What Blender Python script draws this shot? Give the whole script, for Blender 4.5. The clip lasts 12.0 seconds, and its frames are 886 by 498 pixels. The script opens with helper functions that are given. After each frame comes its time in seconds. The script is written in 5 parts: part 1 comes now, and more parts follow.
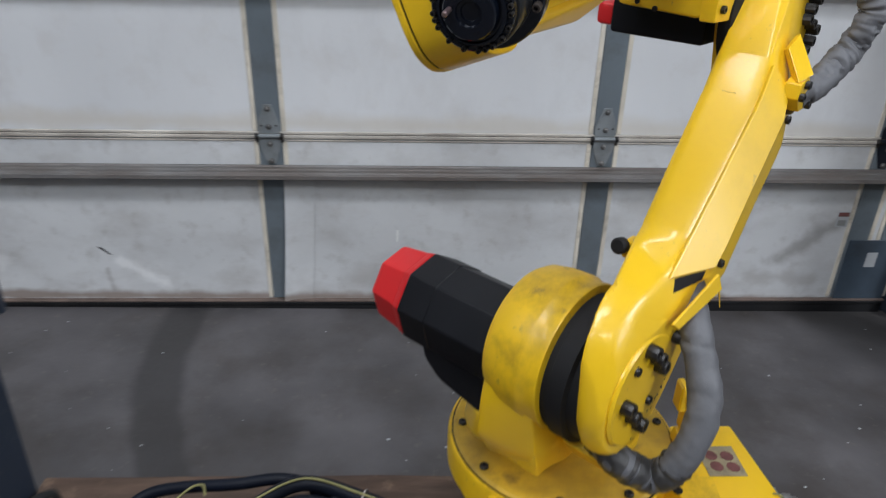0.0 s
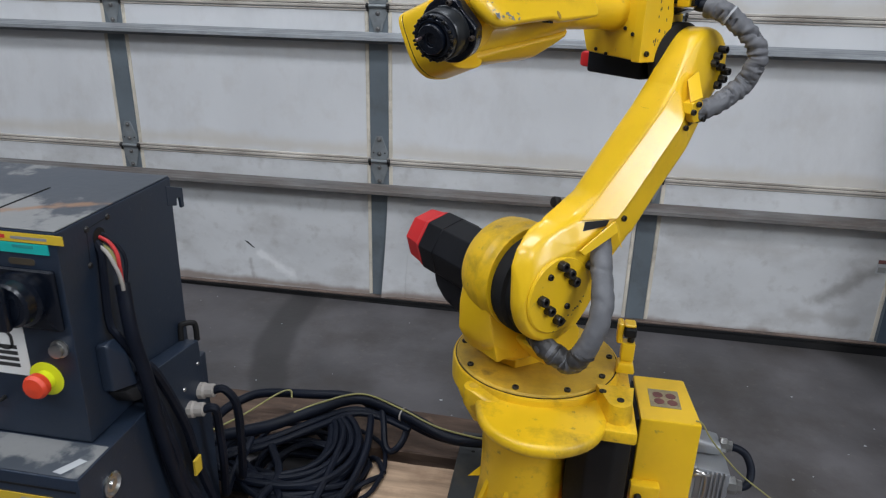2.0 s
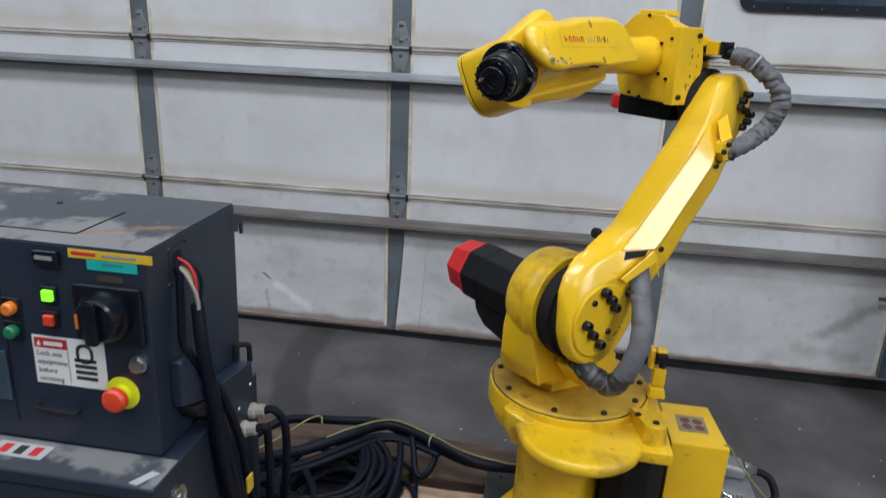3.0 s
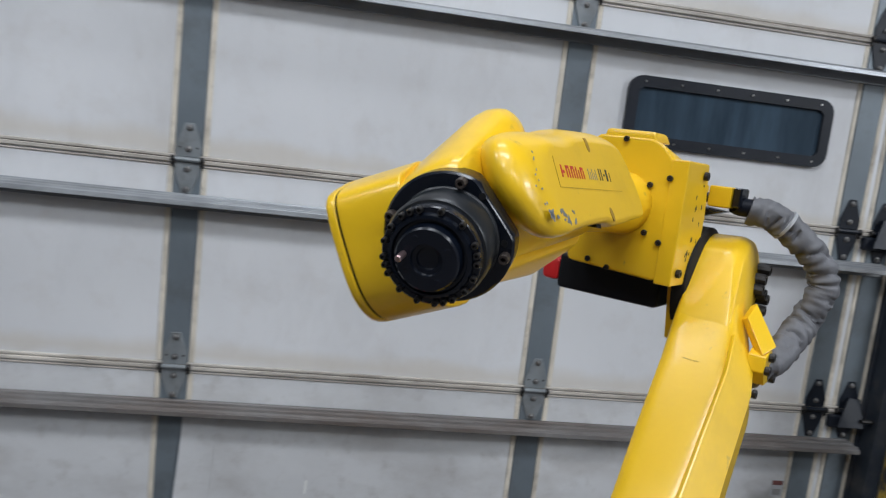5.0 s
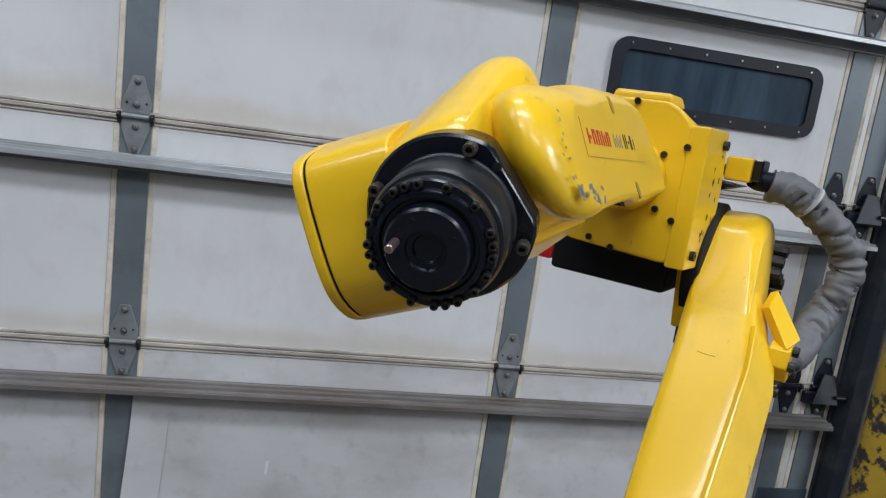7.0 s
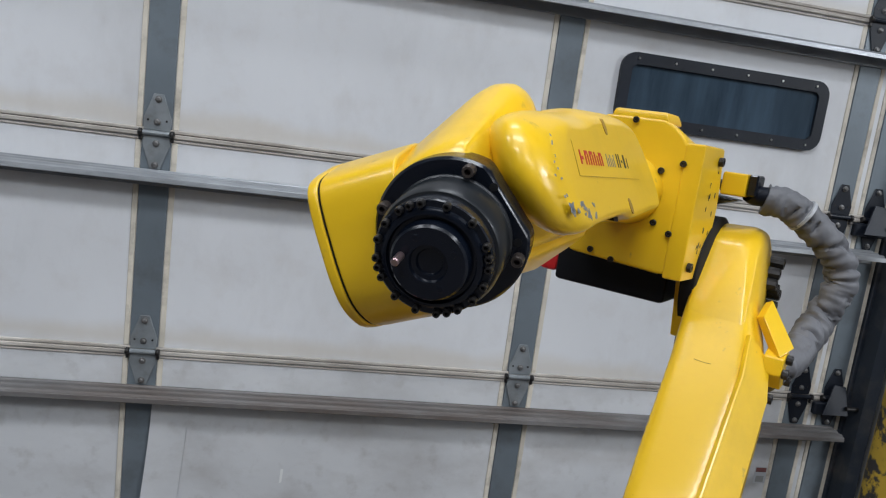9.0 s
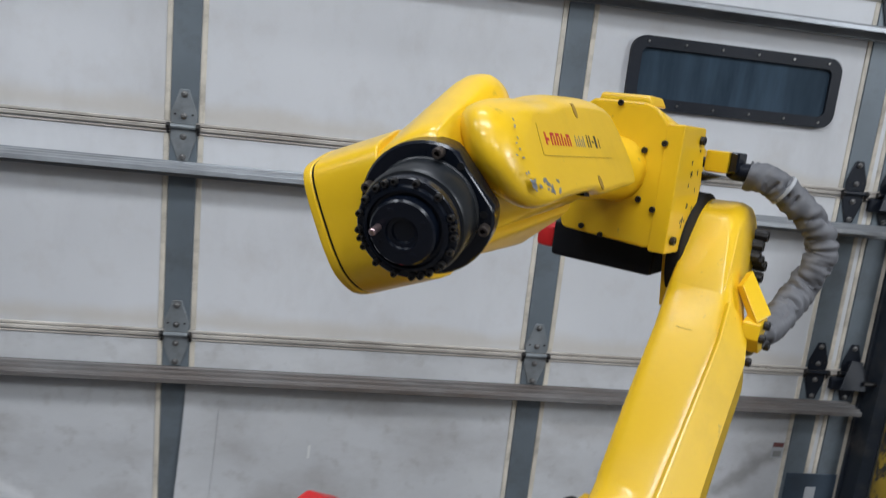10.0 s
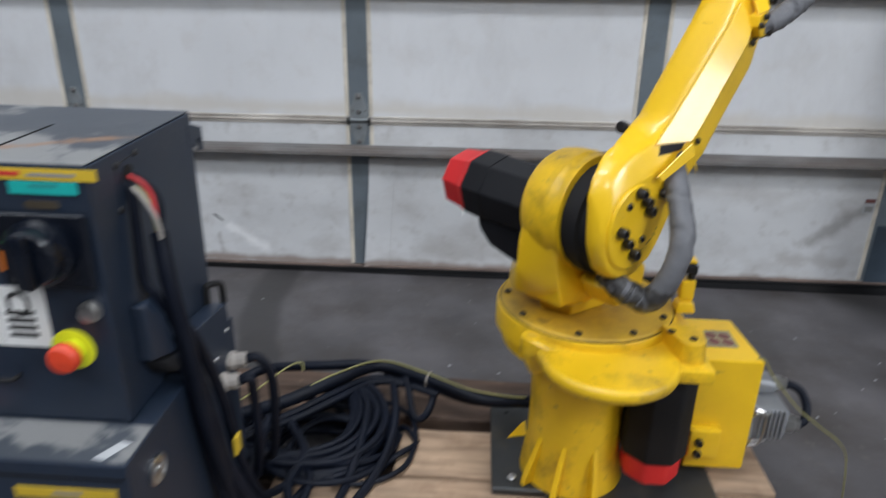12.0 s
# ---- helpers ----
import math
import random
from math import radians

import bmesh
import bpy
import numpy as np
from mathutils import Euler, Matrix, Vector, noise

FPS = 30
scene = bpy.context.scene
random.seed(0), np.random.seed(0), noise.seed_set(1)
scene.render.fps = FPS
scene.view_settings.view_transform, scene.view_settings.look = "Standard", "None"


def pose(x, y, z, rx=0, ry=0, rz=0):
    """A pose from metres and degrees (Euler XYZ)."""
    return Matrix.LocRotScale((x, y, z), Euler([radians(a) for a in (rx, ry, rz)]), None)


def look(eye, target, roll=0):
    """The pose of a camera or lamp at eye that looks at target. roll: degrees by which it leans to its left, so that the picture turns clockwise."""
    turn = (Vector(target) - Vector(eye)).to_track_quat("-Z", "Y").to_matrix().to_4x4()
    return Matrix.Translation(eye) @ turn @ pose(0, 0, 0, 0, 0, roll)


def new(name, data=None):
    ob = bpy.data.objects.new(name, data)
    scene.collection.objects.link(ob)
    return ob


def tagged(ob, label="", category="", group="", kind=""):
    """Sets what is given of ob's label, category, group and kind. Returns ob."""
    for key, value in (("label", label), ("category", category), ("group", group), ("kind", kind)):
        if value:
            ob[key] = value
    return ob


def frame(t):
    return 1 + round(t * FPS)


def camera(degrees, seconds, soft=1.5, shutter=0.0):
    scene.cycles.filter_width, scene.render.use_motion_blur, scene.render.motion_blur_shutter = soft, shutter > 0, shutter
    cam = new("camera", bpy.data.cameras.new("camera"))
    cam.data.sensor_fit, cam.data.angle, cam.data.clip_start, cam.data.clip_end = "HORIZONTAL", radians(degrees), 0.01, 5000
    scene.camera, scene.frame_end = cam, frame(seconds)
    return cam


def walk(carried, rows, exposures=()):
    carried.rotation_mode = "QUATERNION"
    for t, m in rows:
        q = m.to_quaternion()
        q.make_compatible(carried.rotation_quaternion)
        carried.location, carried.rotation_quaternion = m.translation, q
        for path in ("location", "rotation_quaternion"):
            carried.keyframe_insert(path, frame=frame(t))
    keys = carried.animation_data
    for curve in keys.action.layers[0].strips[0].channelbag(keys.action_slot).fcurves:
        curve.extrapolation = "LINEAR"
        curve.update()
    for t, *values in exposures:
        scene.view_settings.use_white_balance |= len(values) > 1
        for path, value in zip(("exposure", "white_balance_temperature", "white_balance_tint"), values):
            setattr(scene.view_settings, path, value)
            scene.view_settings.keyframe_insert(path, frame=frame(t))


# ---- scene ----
cam = camera(64.4, 12.0, soft=1.2, shutter=0.5)
PATH = [
    (0, (0.433, 0.051, 1.389), (0.537, 1.832, 0.484), 2.1),
    (0.5, (0.468, -0.145, 1.377), (0.41, 1.658, 0.513), 0.8),
    (1, (0.509, -0.28, 1.377), (0.419, 1.52, 0.509), 2.0),
    (1.5, (0.647, -0.408, 1.38), (0.45, 1.441, 0.644), 2.5),
    (2, (0.712, -0.496, 1.398), (0.416, 1.343, 0.668), 1.9),
    (2.5, (0.66, -0.581, 1.4), (0.425, 1.282, 0.711), 3.1),
    (2.7, (0.628, -0.622, 1.399), (0.35, 1.242, 0.729), 2.6),
    (4.3, (0.523, -0.141, 1.393), (0.482, 1.822, 1.008), 5.7),
    (4.5, (0.495, -0.038, 1.383), (0.492, 1.926, 1.005), 5.6),
    (5, (0.419, 0.187, 1.371), (0.718, 2.147, 1.112), 7.1),
    (5.5, (0.408, 0.294, 1.359), (0.829, 2.221, 1.029), 8.0),
    (6, (0.413, 0.316, 1.358), (0.835, 2.238, 1.002), 8.0),
    (6.5, (0.414, 0.317, 1.361), (0.831, 2.241, 1.012), 8.2),
    (8.5, (0.413, 0.295, 1.37), (0.801, 2.23, 1.044), 8.1),
    (9, (0.413, 0.275, 1.373), (0.782, 2.215, 1.057), 8.0),
    (9.5, (0.416, 0.254, 1.374), (0.759, 2.196, 1.038), 7.8),
    (10, (0.443, 0.199, 1.378), (0.731, 2.144, 1.016), 6.6),
    (10.5, (0.511, 0.065, 1.352), (0.551, 1.978, 0.77), 2.2),
    (11, (0.543, -0.111, 1.316), (0.496, 1.776, 0.655), 2.0),
    (11.5, (0.529, -0.251, 1.309), (0.556, 1.626, 0.617), 3.1),
    (12, (0.455, -0.423, 1.263), (0.365, 1.42, 0.491), 1.3),
]
walk(cam, [(t, look(eye, target, roll)) for t, eye, target, roll in PATH], [(0, -0.06), (1, -0.16), (1.5, -0.05), (2, -0.09), (2.5, -0.08), (4.5, -0.12), (6.5, -0.12), (10, -0.12), (11, -0.1), (11.5, -0.02), (12, 0.10)])

# ---- light ----
world = bpy.data.worlds.new("world")
scene.world = world
world.use_nodes = True
world.node_tree.nodes["Background"].inputs[0].default_value = (0.75, 0.85, 1.0, 1)
world.node_tree.nodes["Background"].inputs[1].default_value = 0.05
LAMP = 74.0
EAST_FILL = 115.0


# ---- mesh tools ----
WORLD = {}
CRISP = ("yellow_paint", "grimy_yellow_paint", "black_motor_paint", "dark_grey_cabinet_paint", "red_plastic")


def thing(name, at, label="", category="", group="", kind=""):
    ob = new(name)
    ob.location = at
    ob.empty_display_size = 0.05
    WORLD[ob] = Vector(at)
    return tagged(ob, label, category, group, kind)


def finish(bm, sharp=32):
    bmesh.ops.recalc_face_normals(bm, faces=bm.faces[:])
    lim = radians(sharp)
    for f in bm.faces:
        f.smooth = True
    for e in bm.edges:
        e.smooth = len(e.link_faces) == 2 and e.calc_face_angle(0) < lim


def part(name, bm, mat, parent=None, label="", category="", kind="", group=""):
    """One mesh object from a bmesh in world coordinates, with its origin in its middle."""
    finish(bm)
    lo = Vector([min(v.co[i] for v in bm.verts) for i in range(3)])
    hi = Vector([max(v.co[i] for v in bm.verts) for i in range(3)])
    c = (lo + hi) / 2
    bmesh.ops.translate(bm, verts=bm.verts, vec=-c)
    me = bpy.data.meshes.new(name)
    bm.to_mesh(me)
    bm.free()
    me.materials.append(mat)
    crisp = mat.name in CRISP
    ob = new(name, me)
    if crisp:
        wn = ob.modifiers.new("crisp_flats", "WEIGHTED_NORMAL")
        wn.keep_sharp = True
    if parent:
        ob.parent = parent
        ob.location = c - WORLD[parent]
    else:
        ob.location = c
    WORLD[ob] = c
    return tagged(ob, label, category, group, kind)


def again(ob, at, parent, rot=None):
    """A twin of a part on the same mesh, its middle at a place in the world."""
    o = new(ob.name.split(".")[0], ob.data)
    o.parent = parent
    o.location = Vector(at) - WORLD[parent]
    if rot:
        o.rotation_mode = "QUATERNION"
        o.rotation_quaternion = rot
    WORLD[o] = Vector(at)
    for k in ("label", "kind"):
        if k in ob:
            o[k] = ob[k]
    return o


def bevel(bm, w, seg=2, angle=30):
    es = [e for e in bm.edges if len(e.link_faces) == 2 and e.calc_face_angle(0) > radians(angle)]
    if w > 0 and es:
        bmesh.ops.bevel(bm, geom=es, offset=w, segments=seg, profile=0.5, affect="EDGES", clamp_overlap=True)
    return bm


def box(lo, hi, w=0.0, seg=2, bm=None):
    bm = bm or bmesh.new()
    lo, hi = Vector(lo), Vector(hi)
    r = bmesh.ops.create_cube(bm, size=1)
    for v in r["verts"]:
        v.co = Vector(((lo[i] + hi[i]) / 2 + v.co[i] * (hi[i] - lo[i]) for i in range(3)))
    return bevel(bm, w, seg)


def prism(pts, off, w=0.0, seg=2):
    """A polygon of points, swept along off."""
    bm = bmesh.new()
    a = [bm.verts.new(Vector(p)) for p in pts]
    b = [bm.verts.new(Vector(p) + Vector(off)) for p in pts]
    n = len(a)
    bm.faces.new(a)
    bm.faces.new(b[::-1])
    for i in range(n):
        bm.faces.new((a[i], b[i], b[(i + 1) % n], a[(i + 1) % n]))
    bmesh.ops.recalc_face_normals(bm, faces=bm.faces[:])
    return bevel(bm, w, seg)


def hull(pts, w=0.0, seg=3, angle=12):
    bm = bmesh.new()
    for p in pts:
        bm.verts.new(Vector(p))
    bmesh.ops.remove_doubles(bm, verts=bm.verts, dist=1e-5)
    r = bmesh.ops.convex_hull(bm, input=bm.verts[:])
    bad = [g for g in r["geom_interior"] if isinstance(g, bmesh.types.BMVert)]
    bmesh.ops.delete(bm, geom=list(set(bad)), context="VERTS")
    bmesh.ops.dissolve_limit(bm, angle_limit=radians(2), verts=bm.verts[:], edges=bm.edges[:])
    return bevel(bm, w, seg, angle)


def cast(bm, size=0.012, times=6):
    """Rounds a hull like a sand casting: cuts it fine, then smooths it."""
    bmesh.ops.triangulate(bm, faces=bm.faces[:])
    for _ in range(4):
        es = [e for e in bm.edges if e.calc_length() > size]
        if not es:
            break
        bmesh.ops.subdivide_edges(bm, edges=es, cuts=1, use_grid_fill=True)
        bmesh.ops.triangulate(bm, faces=bm.faces[:])
    for _ in range(times):
        bmesh.ops.smooth_vert(bm, verts=bm.verts, factor=0.5, use_axis_x=True, use_axis_y=True, use_axis_z=True)
    return bm


def basis(axis):
    z = Vector(axis).normalized()
    x = z.orthogonal().normalized() if abs(z.z) > 0.99 else Vector((0, 0, 1)).cross(z).normalized()
    return x, z.cross(x), z


def ring(c, axis, r, n=24, start=0.0):
    x, y, z = basis(axis)
    return [Vector(c) + r * (math.cos(start + k * math.tau / n) * x + math.sin(start + k * math.tau / n) * y) for k in range(n)]


def ball(c, r, n=12):
    return [Vector(c) + r * Vector((math.cos(a) * math.cos(b), math.sin(a) * math.cos(b), math.sin(b))) for a in [k * math.tau / n for k in range(n)] for b in (-1.3, -0.8, -0.35, 0, 0.35, 0.8, 1.3)]


def lathe(c, axis, prof, n=32, bm=None, start=0.0):
    """A turned solid: (radius, height along the axis) from end to end."""
    bm = bm or bmesh.new()
    x, y, z = basis(axis)
    loops = []
    for r, h in prof:
        loops.append([bm.verts.new(Vector(c) + z * h + r * (math.cos(start + k * math.tau / n) * x + math.sin(start + k * math.tau / n) * y)) for k in range(n)])
    for a, b in zip(loops, loops[1:]):
        for k in range(n):
            bm.faces.new((a[k], a[(k + 1) % n], b[(k + 1) % n], b[k]))
    if prof[0][0] > 0:
        bm.faces.new(loops[0][::-1])
    if prof[-1][0] > 0:
        bm.faces.new(loops[-1])
    return bm


def cyl(c, axis, r, h, n=24, w=0.0, bm=None):
    """A round bar from c along the axis, its ends chamfered by w."""
    if w:
        return lathe(c, axis, [(r - w, 0), (r, w), (r, h - w), (r - w, h)], n, bm)
    return lathe(c, axis, [(r, 0), (r, h)], n, bm)


def loft(sections):
    bm = bmesh.new()
    loops = [[bm.verts.new(Vector(p)) for p in s] for s in sections]
    n = len(loops[0])
    for a, b in zip(loops, loops[1:]):
        for k in range(n):
            bm.faces.new((a[k], a[(k + 1) % n], b[(k + 1) % n], b[k]))
    bm.faces.new(loops[0][::-1])
    bm.faces.new(loops[-1])
    bmesh.ops.recalc_face_normals(bm, faces=bm.faces[:])
    return bm


def join(*bms):
    out = bms[0]
    for b in bms[1:]:
        me = bpy.data.meshes.new("tmp")
        b.to_mesh(me)
        out.from_mesh(me)
        bpy.data.meshes.remove(me)
        b.free()
    return out


def smooth_line(pts, per=8):
    """A rounded line through points."""
    p = [Vector(q) for q in pts]
    p = [2 * p[0] - p[1]] + p + [2 * p[-1] - p[-2]]
    out = []
    for i in range(1, len(p) - 2):
        a, b, c, d = p[i - 1:i + 3]
        for k in range(per):
            t = k / per
            out.append(0.5 * (2 * b + (c - a) * t + (2 * a - 5 * b + 4 * c - d) * t * t + (3 * b - a - 3 * c + d) * t ** 3))
    out.append(p[-2])
    return out


def tube(pts, r, n=8, per=8, wrinkle=None):
    """A cable or hose along a rounded line; wrinkle(i, k) scales the radius."""
    line = smooth_line(pts, per)
    bm = bmesh.new()
    up = Vector((0.3, 0.2, 1)).normalized()
    loops = []
    for i, q in enumerate(line):
        t = (line[min(i + 1, len(line) - 1)] - line[max(i - 1, 0)]).normalized()
        x = t.cross(up)
        x = x.normalized() if x.length > 1e-3 else t.orthogonal().normalized()
        y = t.cross(x)
        up = -y if i == 0 else (up - up.dot(t) * t).normalized()
        x = t.cross(up).normalized()
        loops.append([bm.verts.new(q + r * (wrinkle(i, k) if wrinkle else 1) * (math.cos(k * math.tau / n) * x + math.sin(k * math.tau / n) * up)) for k in range(n)])
    for a, b in zip(loops, loops[1:]):
        for k in range(n):
            bm.faces.new((a[k], a[(k + 1) % n], b[(k + 1) % n], b[k]))
    bm.faces.new(loops[0][::-1])
    bm.faces.new(loops[-1])
    return bm


def cap_screw(c, axis, r=0.006, h=0.008, n=10):
    """A socket head cap screw standing on a face."""
    return lathe(c, axis, [(r * 0.9, 0), (r, h * 0.12), (r, h * 0.85), (r * 0.88, h), (r * 0.5, h), (r * 0.45, h * 0.5)], n)


def screws(places, axis, mat, parent, r=0.006, h=0.008, name="bolt"):
    first = part(name, cap_screw(places[0], axis, r, h), mat, parent)
    mid = WORLD[first] - Vector(places[0])
    for p in places[1:]:
        again(first, Vector(p) + mid, parent)


# ---- materials ----
def material(name, base, rough=0.5, metal=0.0, scale=8.0, vary=0.12, dark=0.0, dark_scale=3.0, dark_colour=(0.02, 0.018, 0.015), bump=0.02, bump_scale=60.0, coat=0.0, rough_vary=0.1, stretch=(1, 1, 1), spread=(0.5, 0.72), jitter=0.0, spec=0.5, speck=None):
    m = bpy.data.materials.new(name)
    m.use_nodes = True
    nt = m.node_tree
    N, L = nt.nodes, nt.links
    bs = N["Principled BSDF"]
    bs.inputs["Metallic"].default_value = metal
    bs.inputs["Coat Weight"].default_value = coat
    bs.inputs["Coat Roughness"].default_value = 0.12
    bs.inputs["Specular IOR Level"].default_value = spec
    tc = N.new("ShaderNodeNewGeometry")
    mp = N.new("ShaderNodeMapping")
    mp.inputs["Scale"].default_value = stretch
    L.new(tc.outputs["Position"], mp.inputs["Vector"])
    n1 = N.new("ShaderNodeTexNoise")
    n1.inputs["Scale"].default_value = scale
    n1.inputs["Detail"].default_value = 6
    L.new(mp.outputs[0], n1.inputs["Vector"])
    r1 = N.new("ShaderNodeMapRange")
    r1.inputs[1].default_value, r1.inputs[2].default_value = 0.3, 0.7
    r1.inputs[3].default_value, r1.inputs[4].default_value = 1 - vary, 1 + vary
    L.new(n1.outputs["Fac"], r1.inputs[0])
    hsv = N.new("ShaderNodeHueSaturation")
    hsv.inputs["Color"].default_value = (*base, 1)
    value = r1.outputs[0]
    if jitter:
        oi = N.new("ShaderNodeObjectInfo")
        rj = N.new("ShaderNodeMapRange")
        rj.inputs[3].default_value, rj.inputs[4].default_value = 1 - jitter, 1 + jitter
        L.new(oi.outputs["Random"], rj.inputs[0])
        mj = N.new("ShaderNodeMath")
        mj.operation = "MULTIPLY"
        L.new(value, mj.inputs[0])
        L.new(rj.outputs[0], mj.inputs[1])
        value = mj.outputs[0]
    L.new(value, hsv.inputs["Value"])
    colour = hsv.outputs[0]
    if dark:
        n2 = N.new("ShaderNodeTexNoise")
        n2.inputs["Scale"].default_value = dark_scale
        n2.inputs["Detail"].default_value = 8
        n2.inputs["Roughness"].default_value = 0.65
        L.new(mp.outputs[0], n2.inputs["Vector"])
        r2 = N.new("ShaderNodeMapRange")
        r2.inputs[1].default_value, r2.inputs[2].default_value = spread
        r2.inputs[3].default_value, r2.inputs[4].default_value = 0, dark
        L.new(n2.outputs["Fac"], r2.inputs[0])
        mix = N.new("ShaderNodeMix")
        mix.data_type = "RGBA"
        L.new(r2.outputs[0], mix.inputs[0])
        L.new(colour, mix.inputs[6])
        mix.inputs[7].default_value = (*dark_colour, 1)
        colour = mix.outputs[2]
    if speck:
        n4 = N.new("ShaderNodeTexNoise")
        n4.inputs["Scale"].default_value = speck[0]
        n4.inputs["Detail"].default_value = 7
        n4.inputs["Roughness"].default_value = 0.6
        L.new(tc.outputs["Position"], n4.inputs["Vector"])
        r4 = N.new("ShaderNodeMapRange")
        r4.inputs[1].default_value, r4.inputs[2].default_value = speck[3]
        r4.inputs[3].default_value, r4.inputs[4].default_value = 0, speck[1]
        L.new(n4.outputs["Fac"], r4.inputs[0])
        mix4 = N.new("ShaderNodeMix")
        mix4.data_type = "RGBA"
        L.new(r4.outputs[0], mix4.inputs[0])
        L.new(colour, mix4.inputs[6])
        mix4.inputs[7].default_value = (*speck[2], 1)
        colour = mix4.outputs[2]
    L.new(colour, bs.inputs["Base Color"])
    rr = N.new("ShaderNodeMapRange")
    rr.inputs[3].default_value, rr.inputs[4].default_value = max(0.02, rough - rough_vary), min(1, rough + rough_vary)
    L.new(n1.outputs["Fac"], rr.inputs[0])
    L.new(rr.outputs[0], bs.inputs["Roughness"])
    if bump:
        n3 = N.new("ShaderNodeTexNoise")
        n3.inputs["Scale"].default_value = bump_scale
        n3.inputs["Detail"].default_value = 4
        L.new(mp.outputs[0], n3.inputs["Vector"])
        b = N.new("ShaderNodeBump")
        b.inputs["Strength"].default_value = min(1.0, bump * 10)
        b.inputs["Distance"].default_value = 0.002
        L.new(n3.outputs["Fac"], b.inputs["Height"])
        L.new(b.outputs[0], bs.inputs["Normal"])
    return m


def smear(m, a, b, width, colour, strength, rough=14, level=False):
    """A soft stain or painted shading along a line on the door, from (x, z) to (x, z), or (x, y) on a level top, broken
    up by noise.
    """
    nt = m.node_tree
    N, L = nt.nodes, nt.links
    bs = N["Principled BSDF"]
    old = bs.inputs["Base Color"].links[0].from_socket
    geo = N.new("ShaderNodeNewGeometry")

    def vec(kind, p, q=None):
        n = N.new("ShaderNodeVectorMath")
        n.operation = kind
        for i, v in enumerate((p, q)):
            if v is None:
                continue
            if isinstance(v, (tuple, Vector)):
                n.inputs[i].default_value = v
            else:
                L.new(v, n.inputs[i])
        return n
    A0, B0 = (Vector((p[0], p[1], 0)) if level else Vector((p[0], 0, p[1])) for p in (a, b))
    d = B0 - A0
    flat = vec("MULTIPLY", geo.outputs["Position"], (1, 1, 0) if level else (1, 0, 1)).outputs[0]
    rel = vec("SUBTRACT", flat, A0).outputs[0]
    dot = vec("DOT_PRODUCT", rel, d / d.length_squared)
    clamp = N.new("ShaderNodeClamp")
    L.new(dot.outputs["Value"], clamp.inputs[0])
    foot = N.new("ShaderNodeVectorMath")
    foot.operation = "SCALE"
    foot.inputs[0].default_value = d
    L.new(clamp.outputs[0], foot.inputs["Scale"])
    far = vec("LENGTH", vec("SUBTRACT", rel, foot.outputs[0]).outputs[0]).outputs["Value"]
    ns = N.new("ShaderNodeTexNoise")
    ns.inputs["Scale"].default_value = rough
    ns.inputs["Detail"].default_value = 7
    L.new(geo.outputs["Position"], ns.inputs["Vector"])
    edge = N.new("ShaderNodeMath")
    edge.operation = "MULTIPLY_ADD"
    edge.inputs[1].default_value, edge.inputs[2].default_value = -1.8 * width, 0.9 * width
    L.new(ns.outputs["Fac"], edge.inputs[0])
    total = N.new("ShaderNodeMath")
    total.operation = "ADD"
    L.new(far, total.inputs[0])
    L.new(edge.outputs[0], total.inputs[1])
    fac = N.new("ShaderNodeMapRange")
    fac.interpolation_type = "SMOOTHSTEP"
    fac.inputs[1].default_value, fac.inputs[2].default_value = 0.0, width
    fac.inputs[3].default_value, fac.inputs[4].default_value = strength, 0.0
    L.new(total.outputs[0], fac.inputs[0])
    mix = N.new("ShaderNodeMix")
    mix.data_type = "RGBA"
    L.new(fac.outputs[0], mix.inputs[0])
    L.new(old, mix.inputs[6])
    mix.inputs[7].default_value = (*colour, 1)
    L.new(mix.outputs[2], bs.inputs["Base Color"])


LIP = material("dirty_seam_lip", (0.50, 0.46, 0.41), 0.7, vary=0.25, dark=0.7, dark_scale=9, dark_colour=(0.16, 0.125, 0.10), spread=(0.42, 0.74), stretch=(0.5, 1, 1), bump=0.03)
YELLOW = material("yellow_paint", (0.84, 0.515, 0.012), 0.36, vary=0.05, dark=0.35, dark_scale=5, dark_colour=(0.30, 0.17, 0.01), spread=(0.55, 0.8), coat=0.38, bump=0.006, bump_scale=120, speck=(42, 0.55, (0.30, 0.20, 0.06), (0.66, 0.74)))
GRIMY = material("grimy_yellow_paint", (0.80, 0.49, 0.012), 0.42, vary=0.08, dark=0.85, dark_scale=8, dark_colour=(0.085, 0.055, 0.015), spread=(0.49, 0.76), coat=0.15, bump=0.01, bump_scale=120, speck=(34, 0.7, (0.14, 0.10, 0.05), (0.62, 0.72)))
DUSTY = material("dusty_yellow_paint", (0.60, 0.37, 0.025), 0.6, vary=0.15, dark=0.8, dark_scale=7, dark_colour=(0.17, 0.11, 0.03), spread=(0.42, 0.72), bump=0.01, bump_scale=120, speck=(20, 0.6, (0.10, 0.07, 0.03), (0.58, 0.72)))
BLUEST = material("blue_grey_steel", (0.050, 0.070, 0.095), 0.5, vary=0.2, dark=0.5, dark_scale=9, dark_colour=(0.03, 0.03, 0.032), bump=0.02)
RUSTY = material("rusty_brown_rail", (0.14, 0.10, 0.082), 0.75, vary=0.3, dark=0.8, dark_scale=7, dark_colour=(0.04, 0.033, 0.03), bump=0.04)
# the blue in this base colour stands in for a bluish sheen
BLACK = material("black_metal", (0.0035, 0.0056, 0.0110), 0.27, vary=0.25, bump=0.01, coat=0.25, spec=0.35)
MOTOR = material("black_motor_paint", (0.0088, 0.0092, 0.0115), 0.42, vary=0.2, dark=0.1, dark_colour=(0.03, 0.028, 0.025), bump=0.01, spec=0.25)
